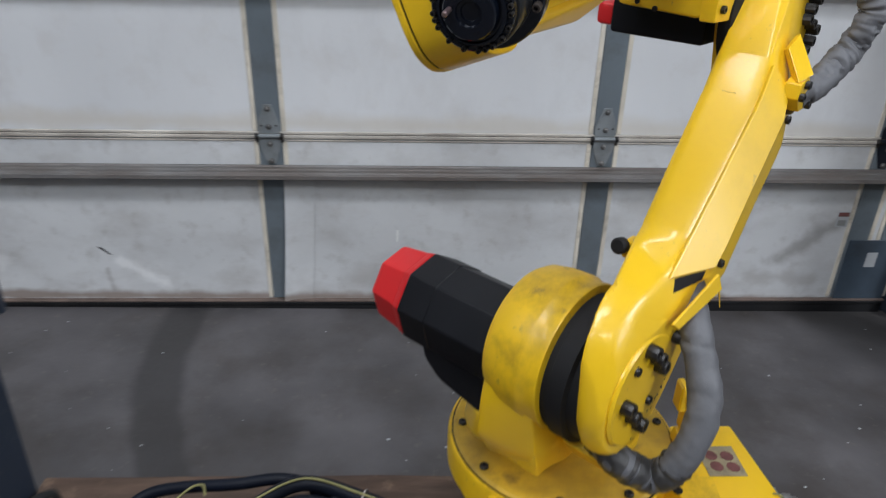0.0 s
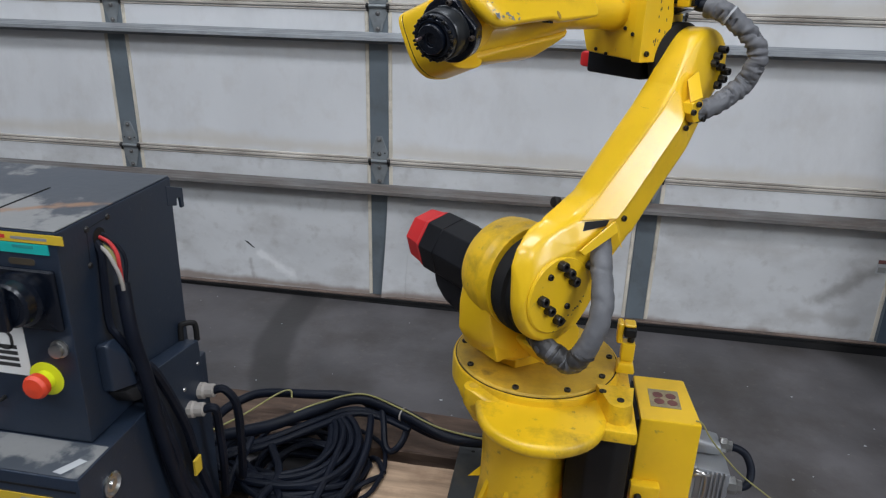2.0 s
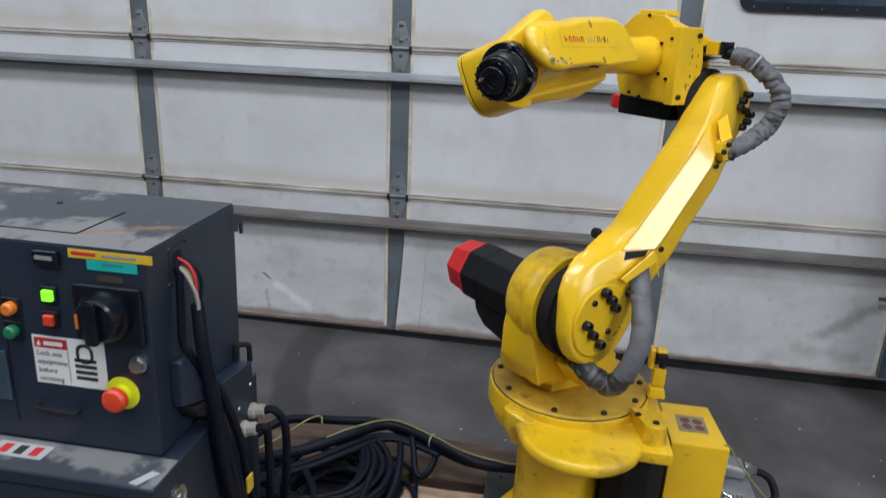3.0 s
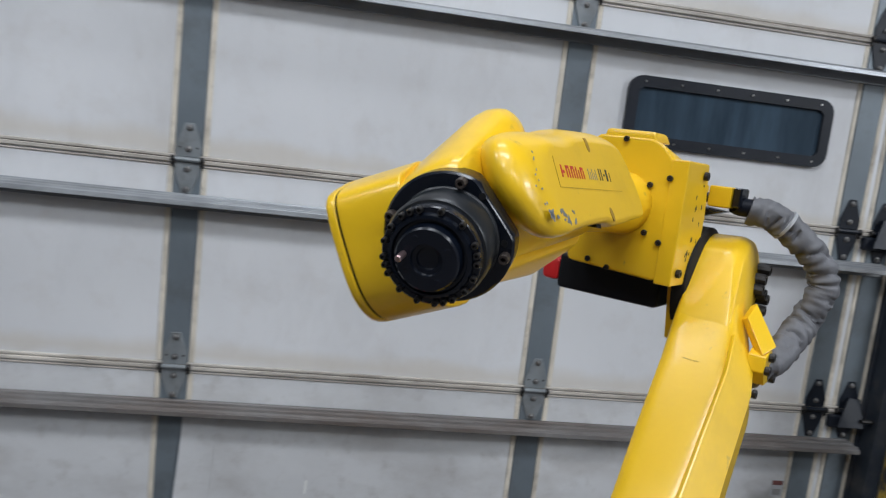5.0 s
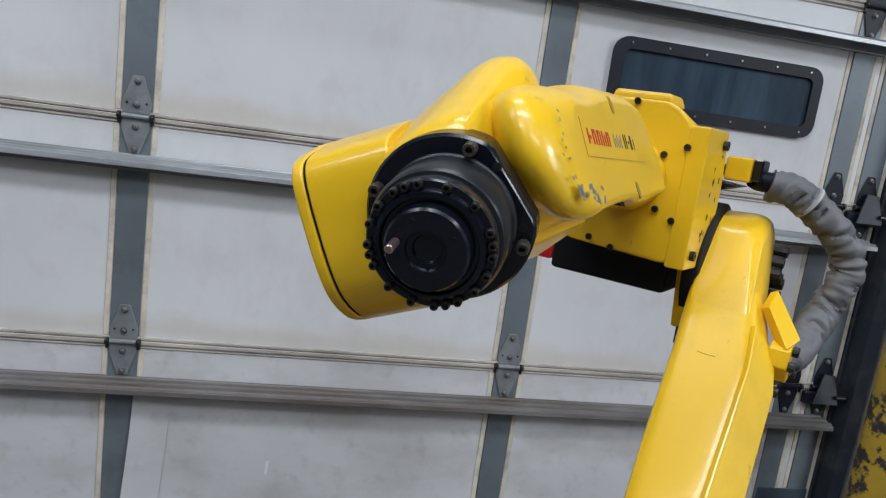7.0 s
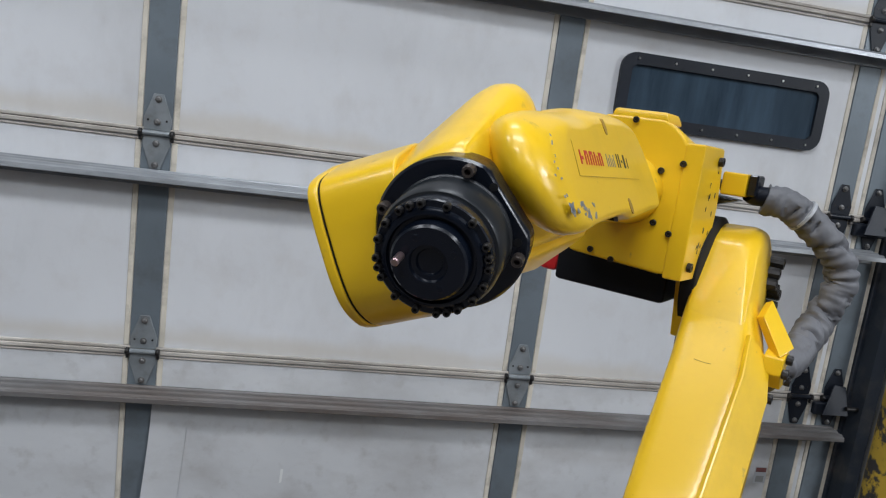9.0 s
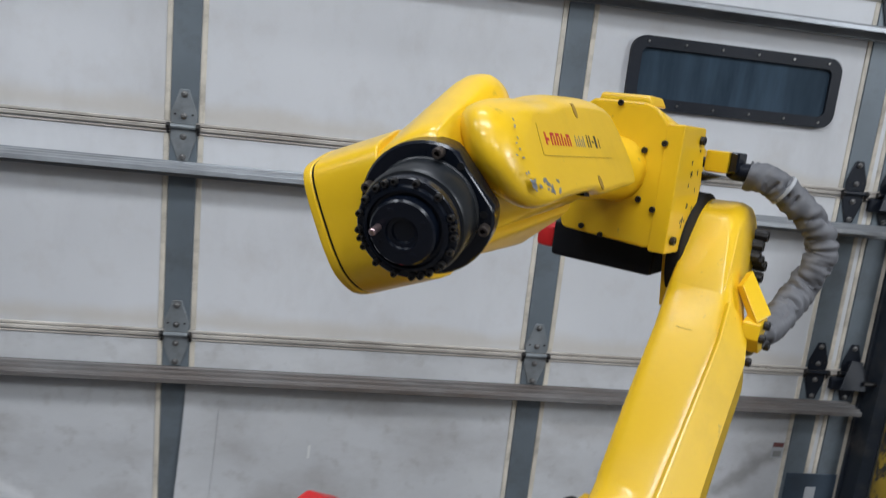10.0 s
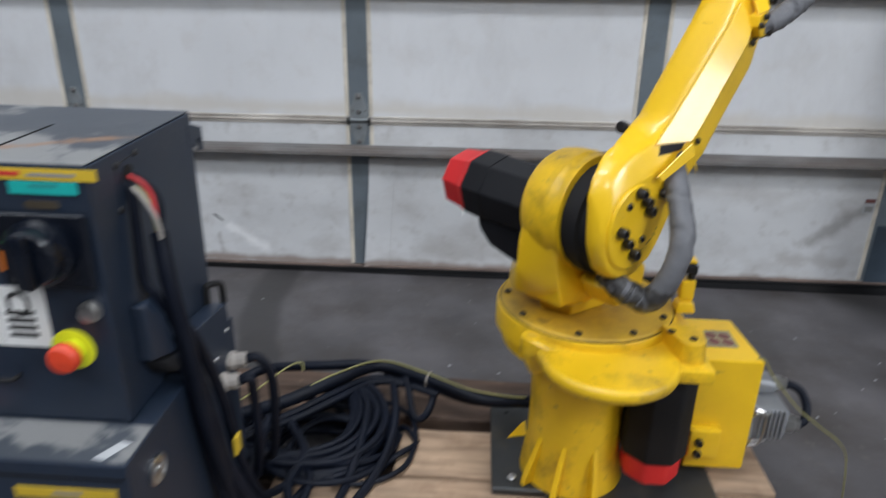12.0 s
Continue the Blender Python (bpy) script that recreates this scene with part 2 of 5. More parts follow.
RED = material("red_plastic", (0.62, 0.018, 0.020), 0.4, vary=0.08, bump=0.006)
HOSE = material("grey_hose_sleeve", (0.122, 0.123, 0.132), 0.55, vary=0.12, dark=0.5, dark_scale=14, dark_colour=(0.06, 0.06, 0.063), bump=0.05, bump_scale=90)
DIRTYHOSE = material("oily_hose_sleeve", (0.050, 0.048, 0.048), 0.5, vary=0.3, scale=30, dark=0.8, dark_scale=22, dark_colour=(0.012, 0.011, 0.010), spread=(0.42, 0.62), bump=0.08, bump_scale=90)
CABLE = material("black_cable", (0.0036, 0.0058, 0.0130), 0.55, vary=0.3, dark=0.3, dark_scale=12, dark_colour=(0.012, 0.013, 0.016), bump=0.02, spec=0.22)
BOLT = material("dark_steel_bolt", (0.035, 0.033, 0.032), 0.4, metal=0.6, vary=0.25, bump=0.0)
GUNMETAL = material("gunmetal", (0.009, 0.011, 0.0135), 0.36, vary=0.3, scale=14, dark=0.3, dark_scale=18, dark_colour=(0.045, 0.042, 0.036), bump=0.008, spec=0.5)
PINM = material("pin_steel", (0.50, 0.36, 0.36), 0.3, metal=0.9, vary=0.1)
SCRATCH_SLOT = material("scratch_and_lit_slot_paint", (0.36, 0.21, 0.03), 0.6, vary=0.3)
RUSTBOLT = material("browned_steel_bolt", (0.075, 0.060, 0.052), 0.45, metal=0.5, vary=0.3)
HEADM = material("dull_zinc_bolt", (0.16, 0.155, 0.15), 0.45, metal=0.5, vary=0.3)
LEAF = material("zinc_hinge_steel", (0.235, 0.255, 0.265), 0.45, metal=0.3, scale=20, vary=0.15, dark=0.5, dark_scale=16, dark_colour=(0.12, 0.105, 0.09), bump=0.02)
BROWNED = material("browned_galvanised_steel", (0.175, 0.168, 0.163), 0.55, metal=0.35, scale=16, vary=0.2, dark=0.8, dark_scale=5, dark_colour=(0.105, 0.078, 0.062), spread=(0.40, 0.66), stretch=(0.5, 1, 2), bump=0.02)
STEEL = material("bright_steel", (0.55, 0.54, 0.52), 0.3, metal=1.0, vary=0.1, bump=0.01)
GALV = material("galvanised_steel", (0.33, 0.345, 0.36), 0.42, metal=0.5, scale=20, vary=0.18, dark=0.5, dark_scale=7, dark_colour=(0.20, 0.19, 0.18), stretch=(0.4, 1, 1), bump=0.02)
DOORM = material("grey_white_door_paint", (0.665, 0.67, 0.68), 0.55, scale=2.2, vary=0.06, dark=0.42, dark_scale=3.2, dark_colour=(0.33, 0.31, 0.29), spread=(0.5, 0.85), stretch=(1, 1, 0.45), bump=0.012, bump_scale=35, speck=(9, 0.22, (0.40, 0.34, 0.28), (0.52, 0.80)))
DOORLOW = material("stained_door_paint", (0.60, 0.605, 0.61), 0.6, scale=2.6, vary=0.10, dark=0.5, dark_scale=4.5, dark_colour=(0.30, 0.275, 0.25), spread=(0.46, 0.78), stretch=(0.8, 1, 1.3), bump=0.03, bump_scale=22, speck=(17, 0.40, (0.26, 0.23, 0.20), (0.55, 0.80)))
STILE = material("grey_steel_stile", (0.165, 0.195, 0.218), 0.45, metal=0.25, scale=6, vary=0.1, dark=0.4, dark_scale=8, dark_colour=(0.08, 0.075, 0.07), bump=0.01)
CREAM = material("yellowed_sealant", (0.64, 0.585, 0.49), 0.7, vary=0.2, dark=0.6, dark_scale=11, dark_colour=(0.15, 0.12, 0.09), bump=0.03)
FLOORM = material("stained_concrete", (0.089, 0.083, 0.086), 0.5, scale=3.4, vary=0.30, dark=0.8, dark_scale=2.4, dark_colour=(0.046, 0.038, 0.033), spread=(0.45, 0.68), bump=0.03, bump_scale=50, speck=(24, 0.55, (0.15, 0.135, 0.12), (0.60, 0.76)))


def floor_mark(m, x0, slope, y0, width):
    """A dark curved mark, some way off straight, mixed into the floor's colour."""
    nt = m.node_tree
    N, L = nt.nodes, nt.links
    bs = N["Principled BSDF"]
    old = bs.inputs["Base Color"].links[0].from_socket
    geo = N.new("ShaderNodeNewGeometry")
    xyz = N.new("ShaderNodeSeparateXYZ")
    L.new(geo.outputs["Position"], xyz.inputs[0])

    def op(kind, a, b=None, c=None):
        n = N.new("ShaderNodeMath")
        n.operation = kind
        for i, v in enumerate((a, b, c)):
            if v is None:
                continue
            if isinstance(v, (int, float)):
                n.inputs[i].default_value = v
            else:
                L.new(v, n.inputs[i])
        return n.outputs[0]
    dy = op("SUBTRACT", xyz.outputs["Y"], y0)
    line = op("ADD", op("MULTIPLY", op("MULTIPLY", dy, dy), slope), x0)
    ns = N.new("ShaderNodeTexNoise")
    ns.inputs["Scale"].default_value = 9
    ns.inputs["Detail"].default_value = 6
    L.new(geo.outputs["Position"], ns.inputs["Vector"])
    d = op("ADD", op("ABSOLUTE", op("SUBTRACT", xyz.outputs["X"], line)), op("MULTIPLY", op("SUBTRACT", ns.outputs["Fac"], 0.5), 0.05))
    fac = N.new("ShaderNodeMapRange")
    fac.interpolation_type = "SMOOTHSTEP"
    fac.inputs[1].default_value, fac.inputs[2].default_value = width * 0.35, width * 0.62
    fac.inputs[3].default_value, fac.inputs[4].default_value = 0.72, 0.0
    L.new(d, fac.inputs[0])
    mix = N.new("ShaderNodeMix")
    mix.data_type = "RGBA"
    L.new(fac.outputs[0], mix.inputs[0])
    L.new(old, mix.inputs[6])
    mix.inputs[7].default_value = (0.034, 0.032, 0.032, 1)
    L.new(mix.outputs[2], bs.inputs["Base Color"])


# a dent's painted shading, old dirt, rust and scuffs on the bottom panels, and yellowed bands above the seams
# shading of a dent's crease, put into the paint colour of the flat panel
smear(DOORLOW, (1.985, 0.36), (1.80, 0.215), 0.05, (0.25, 0.235, 0.22), 0.65)
smear(DOORLOW, (1.72, 0.15), (1.95, 0.13), 0.05, (0.36, 0.34, 0.32), 0.5)
smear(DOORLOW, (-0.58, 0.19), (-0.44, 0.10), 0.035, (0.82, 0.82, 0.82), 0.8, 22)
smear(DOORLOW, (-0.63, 0.15), (-0.62, 0.07), 0.014, (0.30, 0.28, 0.27), 0.5, 30)
smear(DOORLOW, (-1.10, 0.21), (-1.00, 0.18), 0.05, (0.80, 0.80, 0.80), 0.5, 22)
smear(DOORLOW, (-1.3, 0.045), (2.1, 0.045), 0.030, (0.20, 0.135, 0.10), 0.75, 9)
smear(DOORLOW, (0.25, 0.12), (0.55, 0.10), 0.07, (0.33, 0.31, 0.29), 0.45, 8)
smear(DOORLOW, (1.20, 0.42), (1.65, 0.40), 0.06, (0.40, 0.38, 0.36), 0.4, 8)
for zs in (0.70, 1.31, 1.92):
    smear(DOORM, (-3.3, zs), (2.2, zs), 0.055, (0.56, 0.50, 0.41), 0.5, 5)
# a curved rubber tyre mark on the left
floor_mark(FLOORM, -0.36, 0.38, 2.12, 0.15)
# a broad band of darker floor on the right
floor_mark(FLOORM, 2.30, -0.6, 1.75, 0.55)
RUBBER = material("black_rubber", (0.007, 0.007, 0.008), 0.7, vary=0.3, dark=0.3, dark_colour=(0.03, 0.026, 0.022), bump=0.03, spec=0.3)
WOOD = material("weathered_wood", (0.36, 0.25, 0.165), 0.85, scale=22, vary=0.30, dark=0.75, dark_scale=9, dark_colour=(0.15, 0.085, 0.05), spread=(0.46, 0.74), stretch=(0.28, 2.2, 2.2), bump=0.12, bump_scale=50, jitter=0.12, speck=(11, 0.6, (0.20, 0.12, 0.075), (0.50, 0.70)))
DARKWOOD = material("oil_darkened_wood", (0.095, 0.060, 0.042), 0.8, scale=18, vary=0.4, dark=0.8, dark_scale=8, dark_colour=(0.05, 0.028, 0.018), spread=(0.44, 0.70), stretch=(0.3, 1.6, 1.6), bump=0.10, bump_scale=60, jitter=0.2, speck=(14, 0.4, (0.30, 0.20, 0.13), (0.58, 0.72)))
CABM = material("dark_grey_cabinet_paint", (0.0145, 0.0238, 0.0425), 0.42, scale=5, vary=0.08, dark=0.3, dark_scale=9, dark_colour=(0.035, 0.036, 0.038), bump=0.012, bump_scale=160, speck=(55, 0.5, (0.10, 0.105, 0.11), (0.66, 0.76)))
CABTOP = material("worn_grey_cabinet_top", (0.050, 0.058, 0.070), 0.45, scale=5, vary=0.1, dark=0.85, dark_scale=4.2, dark_colour=(0.21, 0.21, 0.205), spread=(0.495, 0.55), bump=0.02, bump_scale=60)
smear(CABTOP, (-0.20, 0.46), (-0.07, 0.535), 0.016, (0.24, 0.13, 0.07), 0.75, 60, True)
smear(CABTOP, (-0.12, 0.52), (-0.04, 0.545), 0.012, (0.22, 0.13, 0.08), 0.6, 60, True)
PLATE = material("dark_oily_steel_plate", (0.055, 0.058, 0.06), 0.45, metal=0.5, vary=0.2, dark=0.5, dark_scale=12, dark_colour=(0.12, 0.10, 0.07), bump=0.02)
WALLM = material("grey_wall", (0.20, 0.20, 0.20), 0.8, scale=2, vary=0.08, bump=0.02)
FRAMEM = material("dark_navy_rubber", (0.006, 0.009, 0.016), 0.5, vary=0.3, dark=0.3, dark_colour=(0.03, 0.03, 0.032), bump=0.02, spec=0.35)
# bluish upright streaks in the colour stand in for reflections in the glass
GLASSM = material("glass_with_painted_reflections", (0.050, 0.078, 0.108), 0.12, vary=0.30, scale=3, stretch=(3, 1, 0.5), dark=0.75, dark_scale=2.6, dark_colour=(0.018, 0.028, 0.042), spread=(0.42, 0.66), bump=0.0, rough_vary=0.03)
NAVY = material("dark_blue_steel", (0.018, 0.024, 0.034), 0.5, vary=0.2, dark=0.5, dark_scale=9, dark_colour=(0.09, 0.08, 0.07), bump=0.02)
POSTM = material("chipped_yellow_post_paint", (0.42, 0.275, 0.025), 0.55, vary=0.2, dark=1.0, dark_scale=11, dark_colour=(0.03, 0.027, 0.026), spread=(0.50, 0.55), bump=0.05, bump_scale=40)
WHITEL = material("white_label", (0.78, 0.78, 0.76), 0.5, vary=0.05, bump=0)
REDL = material("red_label", (0.55, 0.03, 0.03), 0.5, vary=0.08, bump=0)
WORNL = material("worn_grey_label", (0.30, 0.25, 0.15), 0.6, vary=0.2, scale=40, dark=0.6, dark_scale=50, dark_colour=(0.14, 0.11, 0.08), bump=0)
FADED = material("faded_red_brown_ink", (0.15, 0.055, 0.05), 0.6, vary=0.3, scale=60, bump=0)
INK = material("dark_ink", (0.03, 0.03, 0.03), 0.6, vary=0.1, bump=0)
GREYINK = material("grey_ink", (0.25, 0.25, 0.24), 0.6, vary=0.1, bump=0)
YELLOWL = material("yellow_tape_label", (0.62, 0.42, 0.03), 0.55, vary=0.1, bump=0)
TEAL = material("teal_tape_label", (0.01, 0.40, 0.36), 0.5, vary=0.08, bump=0)
LIME = material("yellow_plastic_ring", (0.72, 0.75, 0.02), 0.4, vary=0.05, bump=0)
ORANGE = material("orange_plastic", (0.75, 0.20, 0.02), 0.4, vary=0.05, bump=0)
STOPRED = material("red_orange_button", (0.72, 0.06, 0.02), 0.45, vary=0.05, bump=0)
GREENB = material("green_plastic", (0.01, 0.16, 0.07), 0.4, vary=0.05, bump=0)
WIRE = material("yellow_green_wire", (0.27, 0.25, 0.09), 0.5, vary=0.15, bump=0)
REDW = material("red_wire", (0.50, 0.03, 0.03), 0.5, vary=0.1, bump=0)
WHITEW = material("white_wire", (0.34, 0.31, 0.28), 0.5, vary=0.2, bump=0)
COPPER = material("brass_pin", (0.55, 0.40, 0.33), 0.3, metal=1.0, bump=0)
ALU = material("cast_aluminium", (0.30, 0.31, 0.325), 0.5, metal=0.6, vary=0.1, bump=0.02)
TAPE = material("light_grey_tape", (0.40, 0.41, 0.42), 0.5, vary=0.08, bump=0.01)
lampm = bpy.data.materials.new("lamp_diffuser")
lampm.use_nodes = True
lampm.node_tree.nodes["Principled BSDF"].inputs["Emission Color"].default_value = (1, 0.97, 0.92, 1)
lampm.node_tree.nodes["Principled BSDF"].inputs["Emission Strength"].default_value = 4
limem = bpy.data.materials.new("lit_green_lamp")
limem.use_nodes = True
limem.node_tree.nodes["Principled BSDF"].inputs["Base Color"].default_value = (0.1, 0.7, 0.02, 1)
limem.node_tree.nodes["Principled BSDF"].inputs["Emission Color"].default_value = (0.25, 1, 0.03, 1)
limem.node_tree.nodes["Principled BSDF"].inputs["Emission Strength"].default_value = 1.2

# ---- the hall ----
DOOR = 2.30            # inner face of the door's panels
SEAMS = (0.030, 0.660, 1.273, 1.886, 2.499, 3.112)
STILES = (-2.27, -1.145, -0.012, 1.097, 2.085, 2.21)
X0, X1 = -3.3, 2.255    # the door's sides

floor = part("floor", box((-8, -9, -0.12), (8, 4, 0)), FLOORM, None, "stained grey concrete floor with a dark tyre mark and a broad dark band", "floor", "structure")
ceiling = part("ceiling", box((-8, -9, 4.8), (8, 4, 4.92)), WALLM, None, "plain grey hall ceiling", "ceiling", "structure")
part("wall_north", join(box((-8, 2.36, 0), (X0 - 0.02, 2.6, 4.8)), box((X1 + 0.06, 2.36, 0), (8, 2.6, 4.8)), box((X0 - 0.02, 2.36, 3.3), (X1 + 0.06, 2.6, 4.8)), box((X0 - 0.02, 2.5, 0), (X1 + 0.06, 2.6, 3.3))), WALLM, None, "grey wall round the sectional door", "wall", "structure")
part("wall_south", box((-8, -9.2, 0), (8, -9, 4.8)), WALLM, None, "plain grey hall wall", "wall", "structure")
part("wall_west", box((-8.2, -9, 0), (-8, 4, 4.8)), WALLM, None, "plain grey hall wall", "wall", "structure")
# the unseen east wall has a tall opening, added for a fill lamp
part("wall_east", join(box((8, -9, 0), (8.2, -4.8, 4.8)), box((8, -2.0, 0), (8.2, 4, 4.8)), box((8, -4.8, 0), (8.2, -2.0, 2.6)), box((8, -4.8, 4.6), (8.2, -2.0, 4.8))), WALLM, None, "unseen grey hall wall with a tall opening added for a fill lamp", "wall", "structure")
east_light = bpy.data.lights.new("east_fill", "AREA")
east_light.shape, east_light.size, east_light.size_y, east_light.energy, east_light.color = "RECTANGLE", 2.6, 1.8, EAST_FILL, (0.92, 0.96, 1.0)
new("east_fill", east_light).matrix_world = look((8.05, -3.4, 3.6), (0.5, 0.9, 1.0))


def ceiling_light(x, y, power, long_x=1.4, long_y=0.26):
    t = thing("ceiling_light", (x, y, 4.4), "long white fluorescent ceiling lamp", "lamp", "hall ceiling lamps")
    a, b = long_x / 2, long_y / 2
    part("housing", box((x - a - 0.05, y - b - 0.03, 4.42), (x + a + 0.05, y + b + 0.03, 4.5), 0.01), GALV, t)
    part("diffuser", box((x - a - 0.02, y - b, 4.39), (x + a + 0.02, y + b, 4.418), 0.004), lampm, t)
    for d in (-0.7, 0.7):
        part("hanger", cyl((x + d * a, y + d * b, 4.5), (0, 0, 1), 0.008, 0.3, 8), GALV, t)
    data = bpy.data.lights.new("ceiling_lamp", "AREA")
    data.shape, data.size, data.size_y, data.energy, data.color = "RECTANGLE", long_x, long_y, power, (0.835, 0.912, 1.03)
    lamp = new("lamp_light", data)
    lamp.matrix_world = Matrix.Translation((x, y, 4.37))


for lx, ly, share in ((0.15, -0.55, 1.04), (-3.4, -0.2, 0.86), (-1.6, -2.6, 0.92), (2.0, -3.2, 0.90)):
    ceiling_light(lx, ly, LAMP * share, 2.4, 0.6)
ceiling_light(0.42, 1.42, LAMP * 0.34, 1.3, 0.3)
ceiling_light(6.1, -1.9, LAMP * 3.2, 1.8, 1.8)


# ---- the sectional door ----
door = thing("door_1", (0, DOOR, 0), "closed grey-white sectional overhead door with steel struts", "garage door", "", "structure")
LEAN = -0.009          # the old door hangs a little out of level
door.rotation_euler.y = LEAN
for i in range(5):
    lo, hi = SEAMS[i] + 0.003, SEAMS[i + 1] - 0.003
    for k, (xa, xb) in enumerate(zip((X0,) + STILES[1:5], STILES[1:5] + (X1,))):
        bm = box((xa + 0.001, DOOR, lo), (xb - 0.001, DOOR + 0.045, hi), 0.003, 1)
        part("panel", bm, DOORLOW if i == 0 else DOORM, door, "stained lower door panel" if i == 0 else "")
    # the folded lips along a seam
    for dz, h, d in ((-0.021, 0.006, 0.004), (-0.0105, 0.0120, 0.008), (0.003, 0.0095, 0.006)):
        if i:
            part("seam_lip", box((X0, DOOR - d, SEAMS[i] + dz), (X1, DOOR + 0.001, SEAMS[i] + dz + h), 0.002, 1), LIP, door)
part("seam_backing", join(*[box((X0, DOOR + 0.012, z - 0.008), (X1, DOOR + 0.04, z + 0.008)) for z in SEAMS[1:]]), RUBBER, door)


def strut(z, mat):
    # a folded steel stiffener: web, shelf and lip
    y = DOOR
    top = [(y - 0.006, z + 0.016), (y - 0.012, z + 0.016), (y - 0.014, z + 0.012), (y - 0.026, z + 0.0105), (y - 0.030, z + 0.0135), (y - 0.036, z + 0.0125), (y - 0.040, z + 0.0085), (y - 0.052, z + 0.0065), (y - 0.056, z + 0.0095), (y - 0.062, z + 0.0085), (y - 0.066, z + 0.004), (y - 0.073, z + 0.002), (y - 0.075, z - 0.012)]
    under = [(y - 0.071, z - 0.012), (y - 0.069, z - 0.001), (y - 0.012, z + 0.008), (y - 0.012, z - 0.028), (y - 0.006, z - 0.028)]
    prof = top + under
    return part("strut", prism([(X0, a, b) for a, b in prof], (X1 - X0 - 0.02, 0, 0), 0.001, 1), mat, door, "galvanised horizontal strut")


for z in (0.543, 1.159, 1.775, 2.388):
    strut(z, BROWNED if z < 1.0 else GALV)
for i in range(5):
    for k, x in enumerate(STILES):
        w = 0.038
        lo, hi = SEAMS[i] + 0.013, SEAMS[i + 1] - 0.022
        st = part("stile", join(box((x - w, DOOR - 0.005, lo), (x + w, DOOR + 0.001, hi), 0.0015, 1)), STILE, door)
        part("sealant", join(box((x - w - 0.0165, DOOR - 0.003, lo), (x - w - 0.0015, DOOR + 0.002, hi), 0.0015, 1), box((x + w + 0.0015, DOOR - 0.003, lo), (x + w + 0.0165, DOOR + 0.002, hi), 0.0015, 1)), CREAM, door)


def hinge(x, z):
    # hinges right of x = 2.0 take the darker navy colour
    steel = FRAMEM if x > 2.0 else LEAF
    up = [(x - 0.034, z + 0.007), (x + 0.034, z + 0.007), (x + 0.037, z + 0.036), (x + 0.013, z + 0.104), (x - 0.013, z + 0.104), (x - 0.037, z + 0.036)]
    dn = [(x - 0.034, z - 0.007), (x + 0.034, z - 0.007), (x + 0.036, z - 0.030), (x + 0.014, z - 0.097), (x - 0.014, z - 0.097), (x - 0.036, z - 0.030)]
    h = part("hinge", join(prism([(a, DOOR - 0.009, b) for a, b in up], (0, 0.003, 0), 0.001, 1), prism([(a, DOOR - 0.009, b) for a, b in dn], (0, 0.003, 0), 0.001, 1), cyl((x - 0.034, DOOR - 0.013, z), (1, 0, 0), 0.007, 0.068, 10)), steel, door, "dark navy door hinge" if x > 2.0 else "worn zinc-plated steel door hinge")
    for e in (-1, 1):
        part("knuckle", join(cyl((x + e * 0.041 - 0.005, DOOR - 0.014, z), (1, 0, 0), 0.010, 0.010, 12, 0.002), box((x + e * 0.041 - 0.004, DOOR - 0.014, z - 0.022), (x + e * 0.041 + 0.004, DOOR - 0.006, z), 0.002, 1)), BOLT, h, "greasy dark hinge knuckle")
        part("rivet", cyl((x + e * 0.024, DOOR - 0.0088, z + 0.034), (0, -1, 0), 0.003, 0.0015, 10), BOLT, h)
    for a, b in ((0, 0.030), (0, 0.090), (0, -0.028), (0, -0.086)):
        if hinge.first is None:
            hinge.first = part("bolt", lathe((x + a, DOOR - 0.0085, z + b), (0, -1, 0), [(0.0095, 0), (0.0095, 0.002), (0.0065, 0.003), (0.0065, 0.007), (0.004, 0.009)], 8), HEADM, h)
        else:
            again(hinge.first, (x + a, DOOR - 0.0085 - 0.0045, z + b), h)


hinge.first = None
for z in SEAMS[1:5]:
    for x in STILES[1:]:
        hinge(x, z)
for z in SEAMS[1:5]:
    rb = part("roller_bracket", join(box((2.135, DOOR - 0.030, z - 0.055), (2.250, DOOR - 0.0095, z - 0.012), 0.004, 1), prism([(2.150, DOOR - 0.055, z - 0.045), (2.245, DOOR - 0.055, z - 0.045), (2.245, DOOR - 0.020, z + 0.045), (2.200, DOOR - 0.020, z + 0.050)], (0, 0.006, 0), 0.001, 1)), FRAMEM, door, "dark navy roller bracket")
    part("roller", cyl((2.235, DOOR - 0.05, z - 0.02), (1, 0, 0), 0.007, 0.045, 10), BOLT, rb)
part("bottom_rail", box((X0, DOOR - 0.019, 0.031), (X1, DOOR - 0.0005, 0.039), 0.002, 1), RUSTY, door, "rusty brown bottom rail")
part("bottom_seal", join(box((X0, DOOR - 0.012, -0.045), (X1, DOOR + 0.05, 0.022), 0.006, 2), box((X0, DOOR - 0.018, 0.018), (X1, DOOR - 0.001, 0.03), 0.003, 1)), RUBBER, door, "black rubber bottom seal")

# the bottom panel beside the middle stile has come loose: its edge curls out over the stile
curl = []
